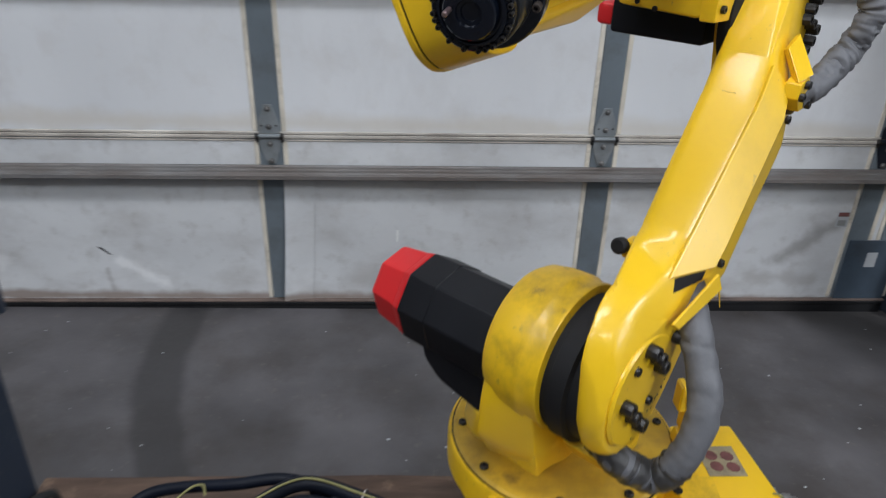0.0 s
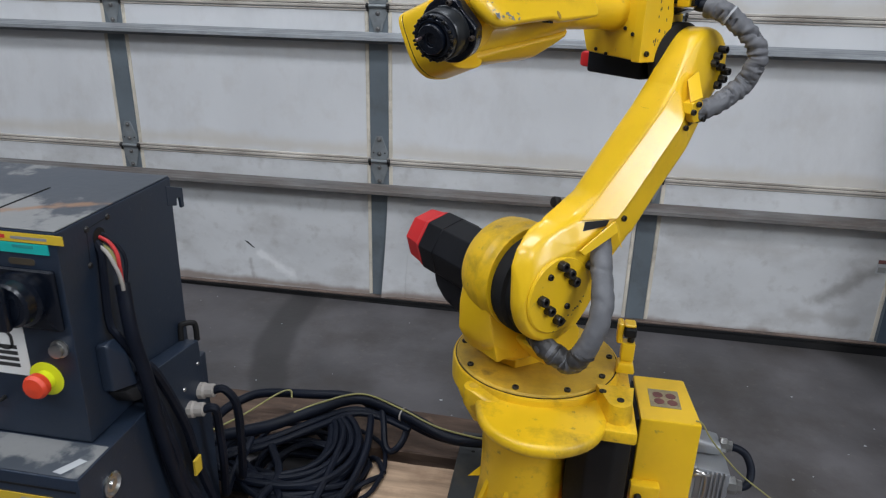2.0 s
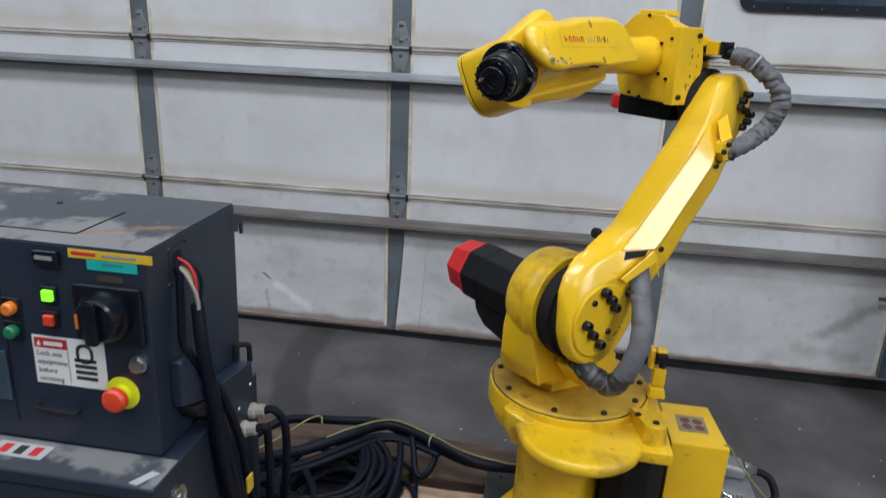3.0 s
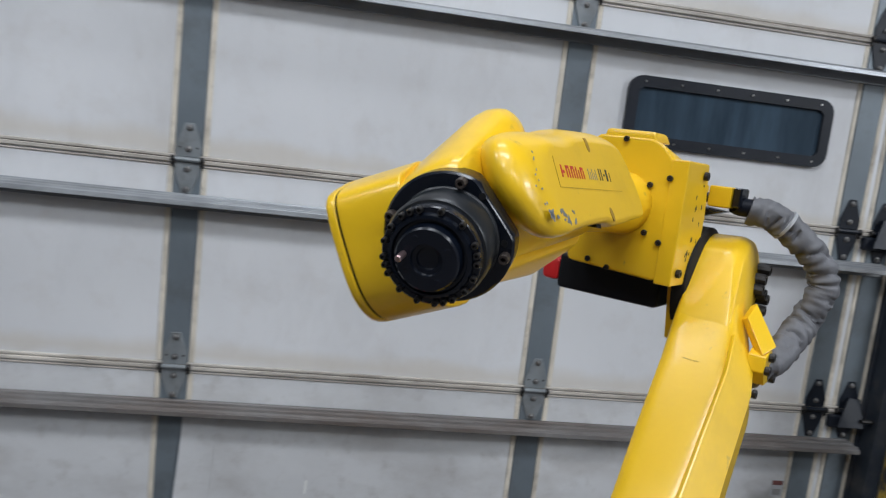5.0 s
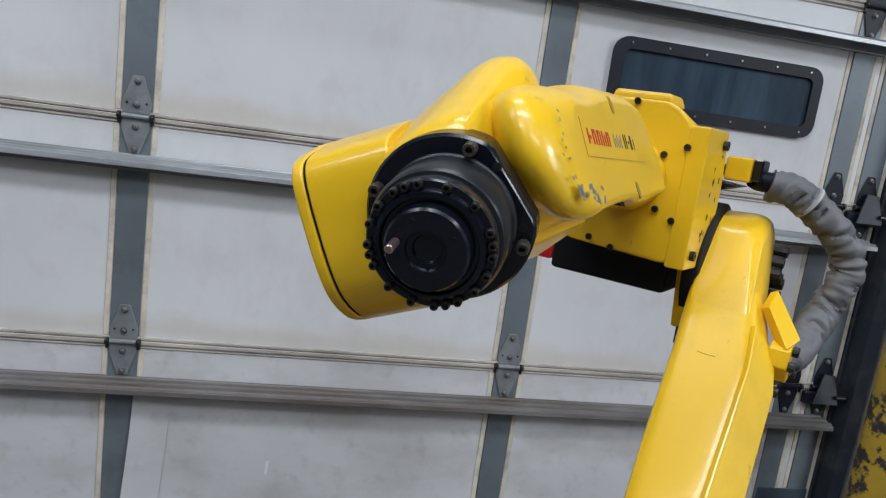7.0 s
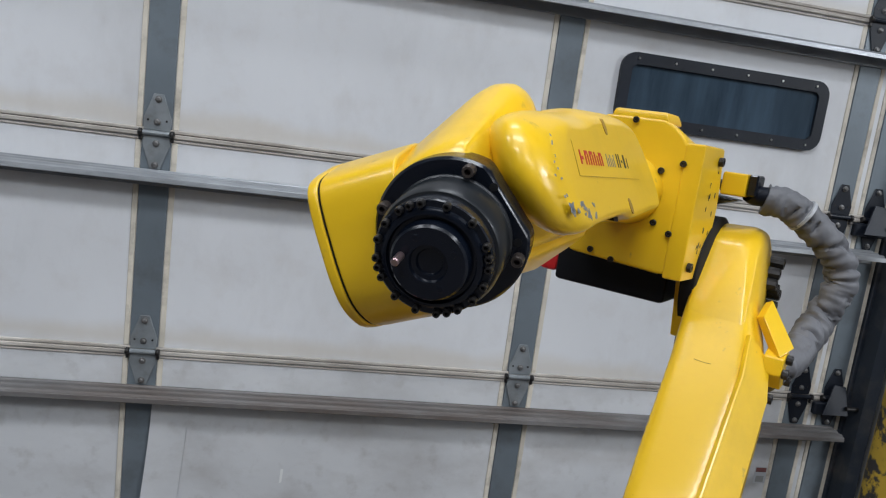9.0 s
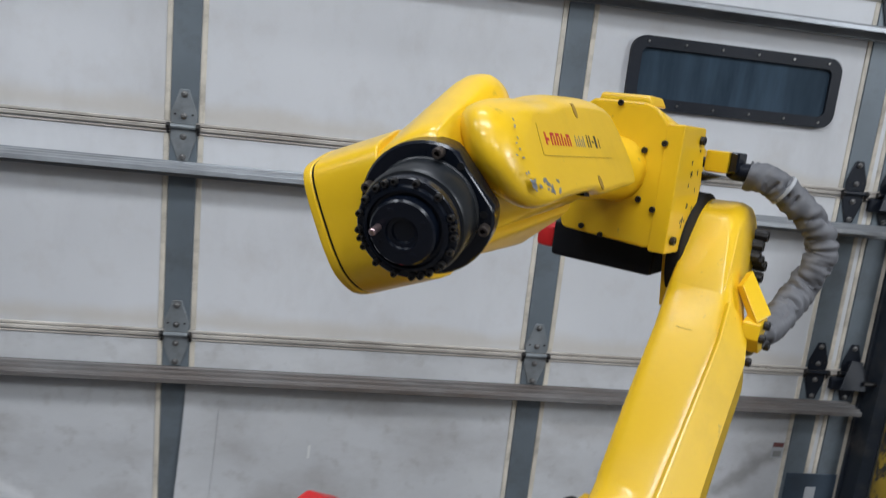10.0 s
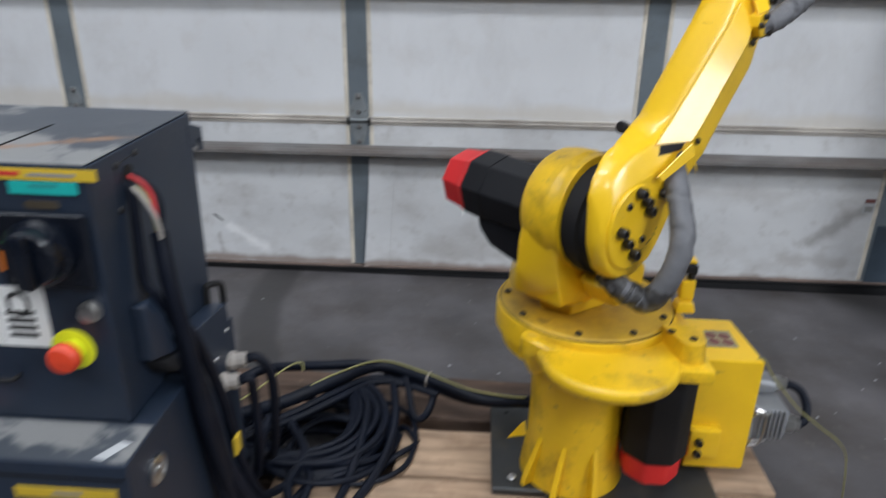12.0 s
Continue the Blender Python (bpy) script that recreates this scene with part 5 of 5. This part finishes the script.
part("hinge_hook", prism([(CX + 0.001, 0.715, 0.995), (CX + 0.001, 0.775, 0.975), (CX + 0.001, 0.775, 0.935), (CX + 0.001, 0.765, 0.935), (CX + 0.001, 0.762, 0.958), (CX + 0.001, 0.750, 0.960), (CX + 0.001, 0.748, 0.945), (CX + 0.001, 0.715, 0.955)], (-0.006, 0, 0), 0.001, 1), CABM, cab)
part("side_plate", prism([(0.0012, 0.545, 0.540), (0.0012, 0.722, 0.540), (0.0012, 0.714, 0.662), (0.0012, 0.560, 0.684), (0.0012, 0.545, 0.680)], (-0.035, 0, 0), 0.004, 2), CABM, cab)
for y, z in ((0.700, 0.612), (0.640, 0.585)):
    part("screw", lathe((0.0014, y, z), (1, 0, 0), [(0.0045, 0), (0.003, 0.002)], 10), STEEL, cab)
part("handle", tube([(-0.030, 0.700, 0.655), (-0.030, 0.702, 0.690), (-0.027, 0.706, 0.699), (-0.013, 0.720, 0.697), (-0.009, 0.724, 0.688), (-0.008, 0.724, 0.655)], 0.006, 10, 6), RUBBER, cab, "black loop handle")

# front of the cabinet
def plate(name, x0, x1, z0, z1, mat, parent, d=0.0012, y=CY, label="", w=0.0):
    return part(name, box((x0, y - d, z0), (x1, y - 0.0002, z1), w, 1), mat, parent, label)


lab = plate("tape_label", -0.172, -0.022, 0.9895, 1.0050, YELLOWL, cab, label="worn yellow tape label")
plate("ink_bar", -0.166, -0.122, 0.9945, 1.0005, REDL, lab, 0.0016)
plate("ink_bar", -0.112, -0.050, 0.9945, 0.9990, GREYINK, lab, 0.0016)
lab = plate("tape_label", -0.140, -0.050, 0.9710, 0.9880, TEAL, cab, label="teal tape label")
plate("ink_bar", -0.112, -0.075, 0.980, 0.985, material("teal_ink", (0.02, 0.25, 0.24), 0.6, bump=0), lab, 0.0016)
part("name_plate", prism(rounded(-0.124, -0.078, 0.951, 0.962, 0.005, CY - 0.0012), (0, 0.001, 0)), material("brown_metal_plate", (0.10, 0.08, 0.055), 0.5, metal=0.5, bump=0.02), cab, "small brown metal plate")
sw = plate("switch_plate", -0.168, -0.044, 0.842, 0.947, BLACK, cab, 0.010, label="black main switch with an orange mark", w=0.003)
part("switch_knob", lathe((-0.108, CY - 0.010, 0.896), (0, -1, 0), [(0.046, 0), (0.046, 0.010), (0.040, 0.014), (0.038, 0.030), (0.034, 0.034)], 40), BLACK, sw)
part("switch_grip", box((-0.119, CY - 0.060, 0.858), (-0.097, CY - 0.044, 0.934), 0.006, 2), BLACK, sw)
part("switch_stem", cyl((-0.108, CY - 0.045, 0.896), (0, 1, 0), 0.026, 0.006, 24), BLACK, sw)
part("switch_mark", box((-0.141, CY - 0.0450, 0.882), (-0.136, CY - 0.0442, 0.908)), ORANGE, sw)
dl = plate("warning_label", -0.262, -0.125, 0.7450, 0.8380, WHITEL, cab, 0.0010, label="white lock-out warning label with a red header")
plate("header_bar", -0.258, -0.196, 0.8150, 0.8340, REDL, dl, 0.0014)
for zz, wd in ((0.8240, 0.036),):
    plate("header_ink", -0.240, -0.240 + wd, zz - 0.004, zz + 0.004, WHITEL, dl, 0.0018)
part("header_triangle", prism([(-0.254, CY - 0.0018, 0.8190), (-0.245, CY - 0.0018, 0.8190), (-0.2495, CY - 0.0018, 0.8290)], (0, 0.0008, 0)), WHITEL, dl)
plate("divider", -0.1965, -0.1950, 0.7490, 0.8340, GREYINK, dl, 0.0013)


def words(text, x, z, size, y, mat, parent, label):
    cu = bpy.data.curves.new("words", "FONT")
    cu.body, cu.size, cu.extrude = text, size, 0.0001
    tmp = bpy.data.objects.new("words", cu)
    scene.collection.objects.link(tmp)
    me = bpy.data.meshes.new_from_object(tmp.evaluated_get(bpy.context.evaluated_depsgraph_get()))
    bpy.data.objects.remove(tmp)
    bm = bmesh.new()
    bm.from_mesh(me)
    bmesh.ops.transform(bm, matrix=pose(x, y, z, 90), verts=bm.verts)
    part("lettering", bm, mat, parent, label)


for k, wd in enumerate(("Lock out", "equipment", "before", "servicing")):
    words(wd, -0.256, 0.8000 - 0.0165 * k, 0.0135, CY - 0.0015, INK, dl, "dark printed words")
lock = part("padlock_print", join(*[box((-0.184, CY - 0.0015, 0.7600 + 0.0115 * k), (-0.143, CY - 0.0006, 0.7670 + 0.0115 * k)) for k in range(4)]), INK, dl, "black printed padlock")
part("padlock_bow", bevel(frame_ring(rounded(-0.180, -0.147, 0.7920, 0.8300, 0.015, CY - 0.0015), rounded(-0.174, -0.153, 0.7940, 0.8240, 0.010, CY - 0.0015), (0, 0.0009, 0)), 0), INK, dl)
part("key_switch", lathe((-0.062, CY, 0.8060), (0, -1, 0), [(0.016, 0), (0.016, 0.004), (0.012, 0.006), (0.012, 0.014), (0.009, 0.015)], 24), STEEL, cab, "steel key switch")
es = part("stop_ring", lathe((-0.098, CY, 0.7440), (0, -1, 0), [(0.031, 0), (0.031, 0.002), (0.029, 0.003), (0.017, 0.003), (0.017, 0.018)], 40), LIME, cab, "yellow ring of the emergency stop")
part("stop_button", lathe((-0.098, CY - 0.003, 0.7440), (0, -1, 0), [(0.013, 0), (0.014, 0.010), (0.021, 0.015), (0.022, 0.026), (0.018, 0.032), (0.0, 0.034)], 36), STOPRED, es, "red mushroom stop button")
part("pull_handle", tube([(-0.265, CY, 0.70), (-0.262, CY - 0.014, 0.70), (-0.225, CY - 0.016, 0.698), (-0.190, CY - 0.014, 0.696), (-0.187, CY, 0.696)], 0.0035, 8, 5), RUBBER, cab, "black wire handle")
mt = plate("meter", -0.232, -0.186, 0.972, 1.000, BLACK, cab, 0.012, label="black counter window", w=0.002)
plate("meter_face", -0.226, -0.194, 0.984, 0.991, GREYINK, mt, 0.0126)
for x, z, m, n, lb in ((-0.215, 0.918, limem, "green_lamp", "lit green indicator"), (-0.218, 0.872, STOPRED, "red_button", "red push button")):
    b2 = plate(n + "_frame", x - 0.015, x + 0.015, z - 0.016, z + 0.016, BLACK, cab, 0.006, w=0.002)
    plate(n, x - 0.010, x + 0.010, z - 0.010, z + 0.010, m, b2, 0.012, label=lb, w=0.002)
for x, z, m, n, lb in ((-0.291, 0.886, ORANGE, "orange_knob", "orange knob"), (-0.293, 0.842, GREENB, "green_button", "green push button")):
    b2 = plate(n + "_frame", x - 0.018, x + 0.018, z - 0.018, z + 0.018, BLACK, cab, 0.004, w=0.002)
    part(n, lathe((x, CY - 0.004, z), (0, -1, 0), [(0.012, 0), (0.012, 0.010), (0.009, 0.014)], 20), m, b2, lb)
plate("panel_joint", -0.312, -0.310, 0.66, 1.0, RUBBER, cab, 0.0010)
plate("screen", -0.52, -0.316, 0.70, 0.80, GLASSM, cab, 0.006, label="dark display window", w=0.002)
lab = part("tape_label", box((-0.164, 0.3085, 0.560), (-0.020, 0.3097, 0.578)), YELLOWL, cab, "yellow tape label")
part("ink_bar", box((-0.110, 0.3080, 0.566), (-0.070, 0.3084, 0.572)), GREYINK, lab)
part("drawer_joint", box((-0.66, 0.3088, 0.594), (-0.006, 0.3098, 0.598)), RUBBER, cab)
for k in range(9):
    part("vent_slot", box((-0.330 + 0.011 * k, 0.3085, 0.520), (-0.325 + 0.011 * k, 0.3097, 0.548)), RUBBER, cab)
part("paper_label", prism([(-0.052, 0.321, 0.6214), (-0.035, 0.318, 0.6214), (-0.014, 0.356, 0.6214), (-0.030, 0.359, 0.6214)], (0, 0, 0.0006)), TAPE, cab, "white paper label")
part("paper_label", box((-0.34, 0.345, 0.6214), (-0.235, 0.385, 0.6220)), TAPE, cab, "white sticker with red marks")
for k in range(3):
    part("ink_bar", box((-0.325 + 0.03 * k, 0.352, 0.6221), (-0.308 + 0.03 * k, 0.378, 0.6225)), REDL if k != 1 else INK, cab)
part("badge", lathe((0.0, 0.385, 0.554), (1, 0, 0), [(0.023, 0), (0.023, 0.004), (0.019, 0.006), (0.014, 0.002), (0.009, 0.002), (0.007, 0.006)], 32), STEEL, cab, "round steel lock badge")
# side of the cabinet
part("cable_hole", lathe((CX + 0.0005, 0.500, 0.968), (1, 0, 0), [(0.016, -0.004), (0.016, 0.0008)], 20), RUBBER, cab, "dark open cable hole")
for ya, za, yb, zb in ((0.472, 0.990, 0.529, 0.9935), (0.472, 0.990, 0.468, 0.928)):
    part("plate_joint", tube([(CX, ya, za), (CX, yb, zb)], 0.0007, 4, 1), RUBBER, cab)
for y, z in ((0.472, 0.990), (0.529, 0.9935), (0.468, 0.928)):
    part("screw", lathe((CX, y, z), (1, 0, 0), [(0.006, 0), (0.004, 0.003)], 10), BOLT, cab)
part("side_module", hull([Vector(p) for p in ((CX, 0.444, 0.790), (CX, 0.446, 0.697), (CX, 0.506, 0.762), (CX, 0.512, 0.690), (-0.014, 0.446, 0.789), (-0.014, 0.448, 0.698), (0.002, 0.480, 0.757), (0.004, 0.494, 0.690), (-0.014, 0.470, 0.795))], 0.004, 2), CABM, cab, "grey wedge-shaped cable cover")
part("module_base", hull([Vector(p) for p in ((CX, 0.455, 0.69), (CX, 0.53, 0.68), (-0.005, 0.465, 0.69), (0.010, 0.53, 0.68), (CX, 0.475, 0.660), (CX, 0.53, 0.65), (0.004, 0.48, 0.660), (0.010, 0.53, 0.65))], 0.004, 2), RUBBER, cab)
for y, z in ((0.698, 0.546), (0.650, 0.530)):
    part("gland", lathe((0.0, y, z), (1, 0.1, 0.1), [(0.0185, 0), (0.0185, 0.011), (0.0150, 0.015), (0.0150, 0.032), (0.012, 0.034)], 10), WHITEW, cab, "white plastic cable gland")

# ---- cables ----
def cable(name, pts, r, mat, label, category="cable", n=8, per=8):
    ob = part(name, tube(pts, r, n, per), mat, None, label, category, "", "cables between cabinet and robot")
    return ob


cable("power_cable", [(0.002, 0.492, 0.888), (0.004, 0.490, 0.876), (0.014, 0.481, 0.800), (0.020, 0.498, 0.690), (0.022, 0.509, 0.600), (0.024, 0.522, 0.520), (0.028, 0.545, 0.420), (0.03, 0.57, 0.34), (0.04, 0.60, 0.22), (0.05, 0.70, 0.160)], 0.0125, CABLE, "thick black power cable out of the cabinet's side", per=10, n=12)
cable("black_cable", [(-0.040, 0.494, 0.962), (-0.028, 0.490, 0.945), (-0.024, 0.482, 0.900), (-0.022, 0.476, 0.820), (-0.010, 0.480, 0.790), (0.004, 0.500, 0.730), (0.006, 0.520, 0.640), (0.012, 0.535, 0.53), (0.014, 0.548, 0.42), (0.03, 0.585, 0.24), (0.04, 0.66, 0.165)], 0.0075, CABLE, "black cable hanging close to the cabinet's side", per=8)
for m, n, pts in ((WHITEW, "white", [(-0.042, 0.493, 0.9575), (-0.032, 0.4915, 0.956), (-0.014, 0.4870, 0.9445), (0.002, 0.4815, 0.9225), (0.009, 0.4805, 0.902), (0.010, 0.4815, 0.882)]),
                  (WIRE, "green and yellow", [(-0.042, 0.502, 0.956), (-0.034, 0.502, 0.953), (-0.018, 0.498, 0.9465), (-0.006, 0.4925, 0.930), (0.001, 0.490, 0.900), (0.003, 0.490, 0.880)]),
                  (REDW, "red", [(-0.042, 0.500, 0.969), (-0.034, 0.500, 0.9675), (-0.016, 0.499, 0.9588), (-0.003, 0.4955, 0.9422), (0.002, 0.491, 0.9218), (0.003, 0.490, 0.890)]),
                  (CABLE, "black", [(-0.042, 0.508, 0.972), (-0.034, 0.509, 0.970), (-0.008, 0.5095, 0.9496), (0.004, 0.507, 0.9251), (0.006, 0.496, 0.890)])):
    cable("core_wire", pts, 0.0034, m, n + " core wire where the cable is stripped", "wire")
for k in range(4):
    o = 0.0045 * (k - 1)
    cable("black_cable", [(-0.02, 0.50 + o, 0.672 - 2 * o), (0.008 + o, 0.505 + o, 0.664 - 2 * o), (0.018 + o, 0.518 + o, 0.58), (0.020 + o, 0.538 + 1.2 * o, 0.47), (0.022 + o, 0.562 + 1.4 * o, 0.36), (0.04 + 0.5 * o, 0.59 + 2 * o, 0.24), (0.06 + o, 0.69 + 3 * o, 0.165), (0.10 + o, 0.82 + 2 * o, 0.150)], 0.0085, CABLE, "black cable hanging beside the cabinet", per=9)
cable("black_cable", [(-0.002, 0.500, 0.690), (0.012, 0.508, 0.718), (0.020, 0.520, 0.702), (0.024, 0.556, 0.623), (0.026, 0.594, 0.525), (0.028, 0.622, 0.400), (0.045, 0.66, 0.27), (0.045, 0.75, 0.19), (0.060, 0.83, 0.160), (0.010, 0.90, 0.166), (-0.07, 0.96, 0.17)], 0.0095, CABLE, "black cable hanging from the cabinet down to the coil", per=8)
cable("black_cable", [(0.016, 0.515, 0.60), (0.030, 0.530, 0.54), (0.034, 0.556, 0.42), (0.060, 0.605, 0.29), (0.082, 0.72, 0.18), (0.062, 0.80, 0.172), (0.075, 0.90, 0.178), (0.02, 0.99, 0.19)], 0.0110, CABLE, "black cable hanging from the cabinet down to the coil", per=8)
cable("black_cable", [(0.010, 0.540, 0.48), (0.040, 0.566, 0.40), (0.060, 0.61, 0.29), (0.100, 0.72, 0.175), (0.100, 0.84, 0.165), (0.030, 0.87, 0.168), (-0.05, 0.90, 0.172)], 0.0090, CABLE, "black cable hanging from the cabinet down to the coil", per=8)
part("cable_tag", box((0.040, 0.575, 0.425), (0.046, 0.600, 0.462), 0.001, 1), YELLOWL, None, "small yellow tag on the hanging cables", "tag")
for y, z, dx in ((0.698, 0.546, 0.0), (0.650, 0.530, 0.02)):
    cable("black_cable", [(0.03, y + 0.003, z + 0.003), (0.052, y + 0.01, z + 0.004), (0.072 - dx, y + 0.02, z - 0.04), (0.070 - dx, y + 0.03, z - 0.15), (0.04 - dx, y + 0.08, z - 0.28), (-0.02, y + 0.18, 0.20), (-0.03, y + 0.28, 0.215)], 0.0095, CABLE, "black cable from a gland in the cabinet")
BUNDLE = [(-0.10, 0.82, 0.188), (-0.17, 0.92, 0.190), (-0.13, 0.99, 0.196), (0.000, 1.038, 0.220), (0.106, 1.108, 0.240), (0.215, 1.185, 0.242), (0.363, 1.143, 0.232), (0.485, 1.096, 0.215), (0.588, 1.095, 0.215), (0.66, 1.10, 0.215)]
cable("robot_cable", BUNDLE, 0.0165, CABLE, "thick black robot cable over the coil to the base", n=12, per=10)
cable("robot_cable", [(-0.08, 0.80, 0.17), (-0.19, 0.95, 0.172), (-0.192, 1.11, 0.178), (-0.15, 1.182, 0.19), (-0.086, 1.206, 0.206), (0.066, 1.200, 0.226), (0.18, 1.215, 0.224), (0.32, 1.165, 0.215), (0.46, 1.12, 0.196), (0.60, 1.118, 0.196)], 0.0135, CABLE, "thick black robot cable over the coil to the base", n=12, per=10)
for k in range(2):
    o = 0.014 * k
    cable("robot_cable", [(-0.20, 0.80, 0.150), (-0.16 + o, 0.90 - o, 0.166), (-0.085 + o, 0.965 - o, 0.176), (0.02 + o, 1.025 - o, 0.196 - 0.004 * k), (0.105 + o, 1.088 - o, 0.214 - 0.006 * k), (0.19 + o, 1.155 - 0.7 * o, 0.220 - 0.004 * k), (0.27 + o, 1.160 - 0.6 * o, 0.214 - 0.004 * k), (0.36 + o, 1.133 - 0.5 * o, 0.200)], 0.0095, CABLE, "black robot cable running over the coil", n=10, per=8)
cable("earth_wire", [(0.055, 1.072, 0.247), (0.12, 1.120, 0.259), (0.22, 1.180, 0.262), (0.34, 1.145, 0.254), (0.45, 1.105, 0.238), (0.55, 1.085, 0.235), (0.60, 1.08, 0.237)], 0.0026, WIRE, "thin yellow and green earth wire", "wire")
cable("earth_wire", [(-0.165, 0.97, 0.214), (-0.10, 1.07, 0.216), (-0.035, 1.17, 0.232), (0.000, 1.185, 0.240), (0.010, 1.170, 0.225)], 0.0026, WIRE, "thin yellow and green earth wire", "wire")
cable("earth_wire", [(1.075, 0.925, 0.4745), (1.090, 0.921, 0.470), (1.12, 0.924, 0.425), (1.19, 0.935, 0.345), (1.26, 0.950, 0.285), (1.315, 0.962, 0.240), (1.35, 0.975, 0.19), (1.372, 0.985, 0.10), (1.385, 0.99, 0.006)], 0.0018, WIRE, "thin yellow and green earth wire", "wire")
part("zip_tie", lathe((0.348, 1.148, 0.233), Vector((0.15, -0.05, -0.01)), [(0.0205, -0.002), (0.0205, 0.002)], 20), WHITEW, None, "white zip tie round the robot cable", "cable tie", "", "")
random.seed(12)
for k in range(14):
    cx, cy = 0.115 + random.uniform(-0.06, 0.055), 0.995 + random.uniform(-0.045, 0.045)
    rx, ry = random.uniform(0.105, 0.195), random.uniform(0.09, 0.165)
    z0 = 0.082 + 0.0052 * k
    ph, tilt = random.uniform(0, 6.28), random.uniform(-0.045, 0.045)
    pts = []
    for j in range(13):
        a = ph + j * math.tau / 12 * 0.985
        wob = 1 + 0.05 * math.sin(3 * a + k) + 0.075 * math.sin(2 * a + 1.3 + 0.6 * k)
        x, y = cx + rx * wob * math.cos(a), cy + ry * wob * math.sin(a)
        low_z = 0.150 if (y < 0.885 or y > 1.125 or x > 0.275) else 0.085
        pts.append((x, y, max(low_z, z0 + tilt * math.sin(a) + 0.004 * math.sin(2 * a + k))))
    cable("coiled_cable", pts, random.choice((0.0065, 0.0075, 0.0085)), CABLE, "black cable lying in a loose coil on the skid", n=8, per=5)
cable("coiled_cable", [(0.285, 1.165, 0.228), (0.300, 1.12, 0.205), (0.312, 1.085, 0.172), (0.330, 1.075, 0.158), (0.350, 1.10, 0.162), (0.362, 1.13, 0.19), (0.350, 1.145, 0.222)], 0.0095, CABLE, "black cable in a small loop on the skid", per=8)
for k in range(13):
    f, e = (k + random.uniform(-0.4, 0.4)) / 12, random.uniform(-0.012, 0.012)
    up = 0.010 * (k % 3)
    hank = [(-0.02, 1.09, 0.178), (0.06, 1.12 + 0.02 * f, 0.198), (0.115, 1.118 + 0.028 * f + e, 0.205), (0.156 + 0.045 * f, 1.083 + 0.060 * f + e, 0.192 + up), (0.168 + 0.09 * f, 1.012 + 0.037 * f, 0.176 + up), (0.130 + 0.12 * f + e, 0.945, 0.163 + up), (0.055 + 0.11 * f, 0.905 - 0.03 * f + e, 0.157 + up), (-0.03 + 0.04 * f, 0.888 - 0.025 * f + e, 0.157 + up), (-0.10 - 0.02 * f, 0.925 + e, 0.156 + up), (-0.10 + e, 1.01, 0.160 + up), (-0.05, 1.07 + e, 0.172)]
    cable("coiled_cable", hank, random.choice((0.0075, 0.0085, 0.0095)), CABLE, "black cable in a hank under the robot cable", n=8, per=6)
cable("coiled_cable", [(0.23, 1.205, 0.212), (0.250, 1.165, 0.212), (0.265, 1.10, 0.205), (0.275, 1.02, 0.19), (0.265, 0.93, 0.165), (0.24, 0.84, 0.152), (0.21, 0.75, 0.150), (0.20, 0.60, 0.150)], 0.0105, CABLE, "black cable trailing over the timber", per=8)
cable("coiled_cable", [(0.135, 1.160, 0.208), (0.165, 1.125, 0.206), (0.20, 1.06, 0.205), (0.205, 0.98, 0.195), (0.20, 0.90, 0.178), (0.185, 0.82, 0.150), (0.165, 0.72, 0.150), (0.15, 0.60, 0.150)], 0.0095, CABLE, "black cable trailing over the timber", per=8)
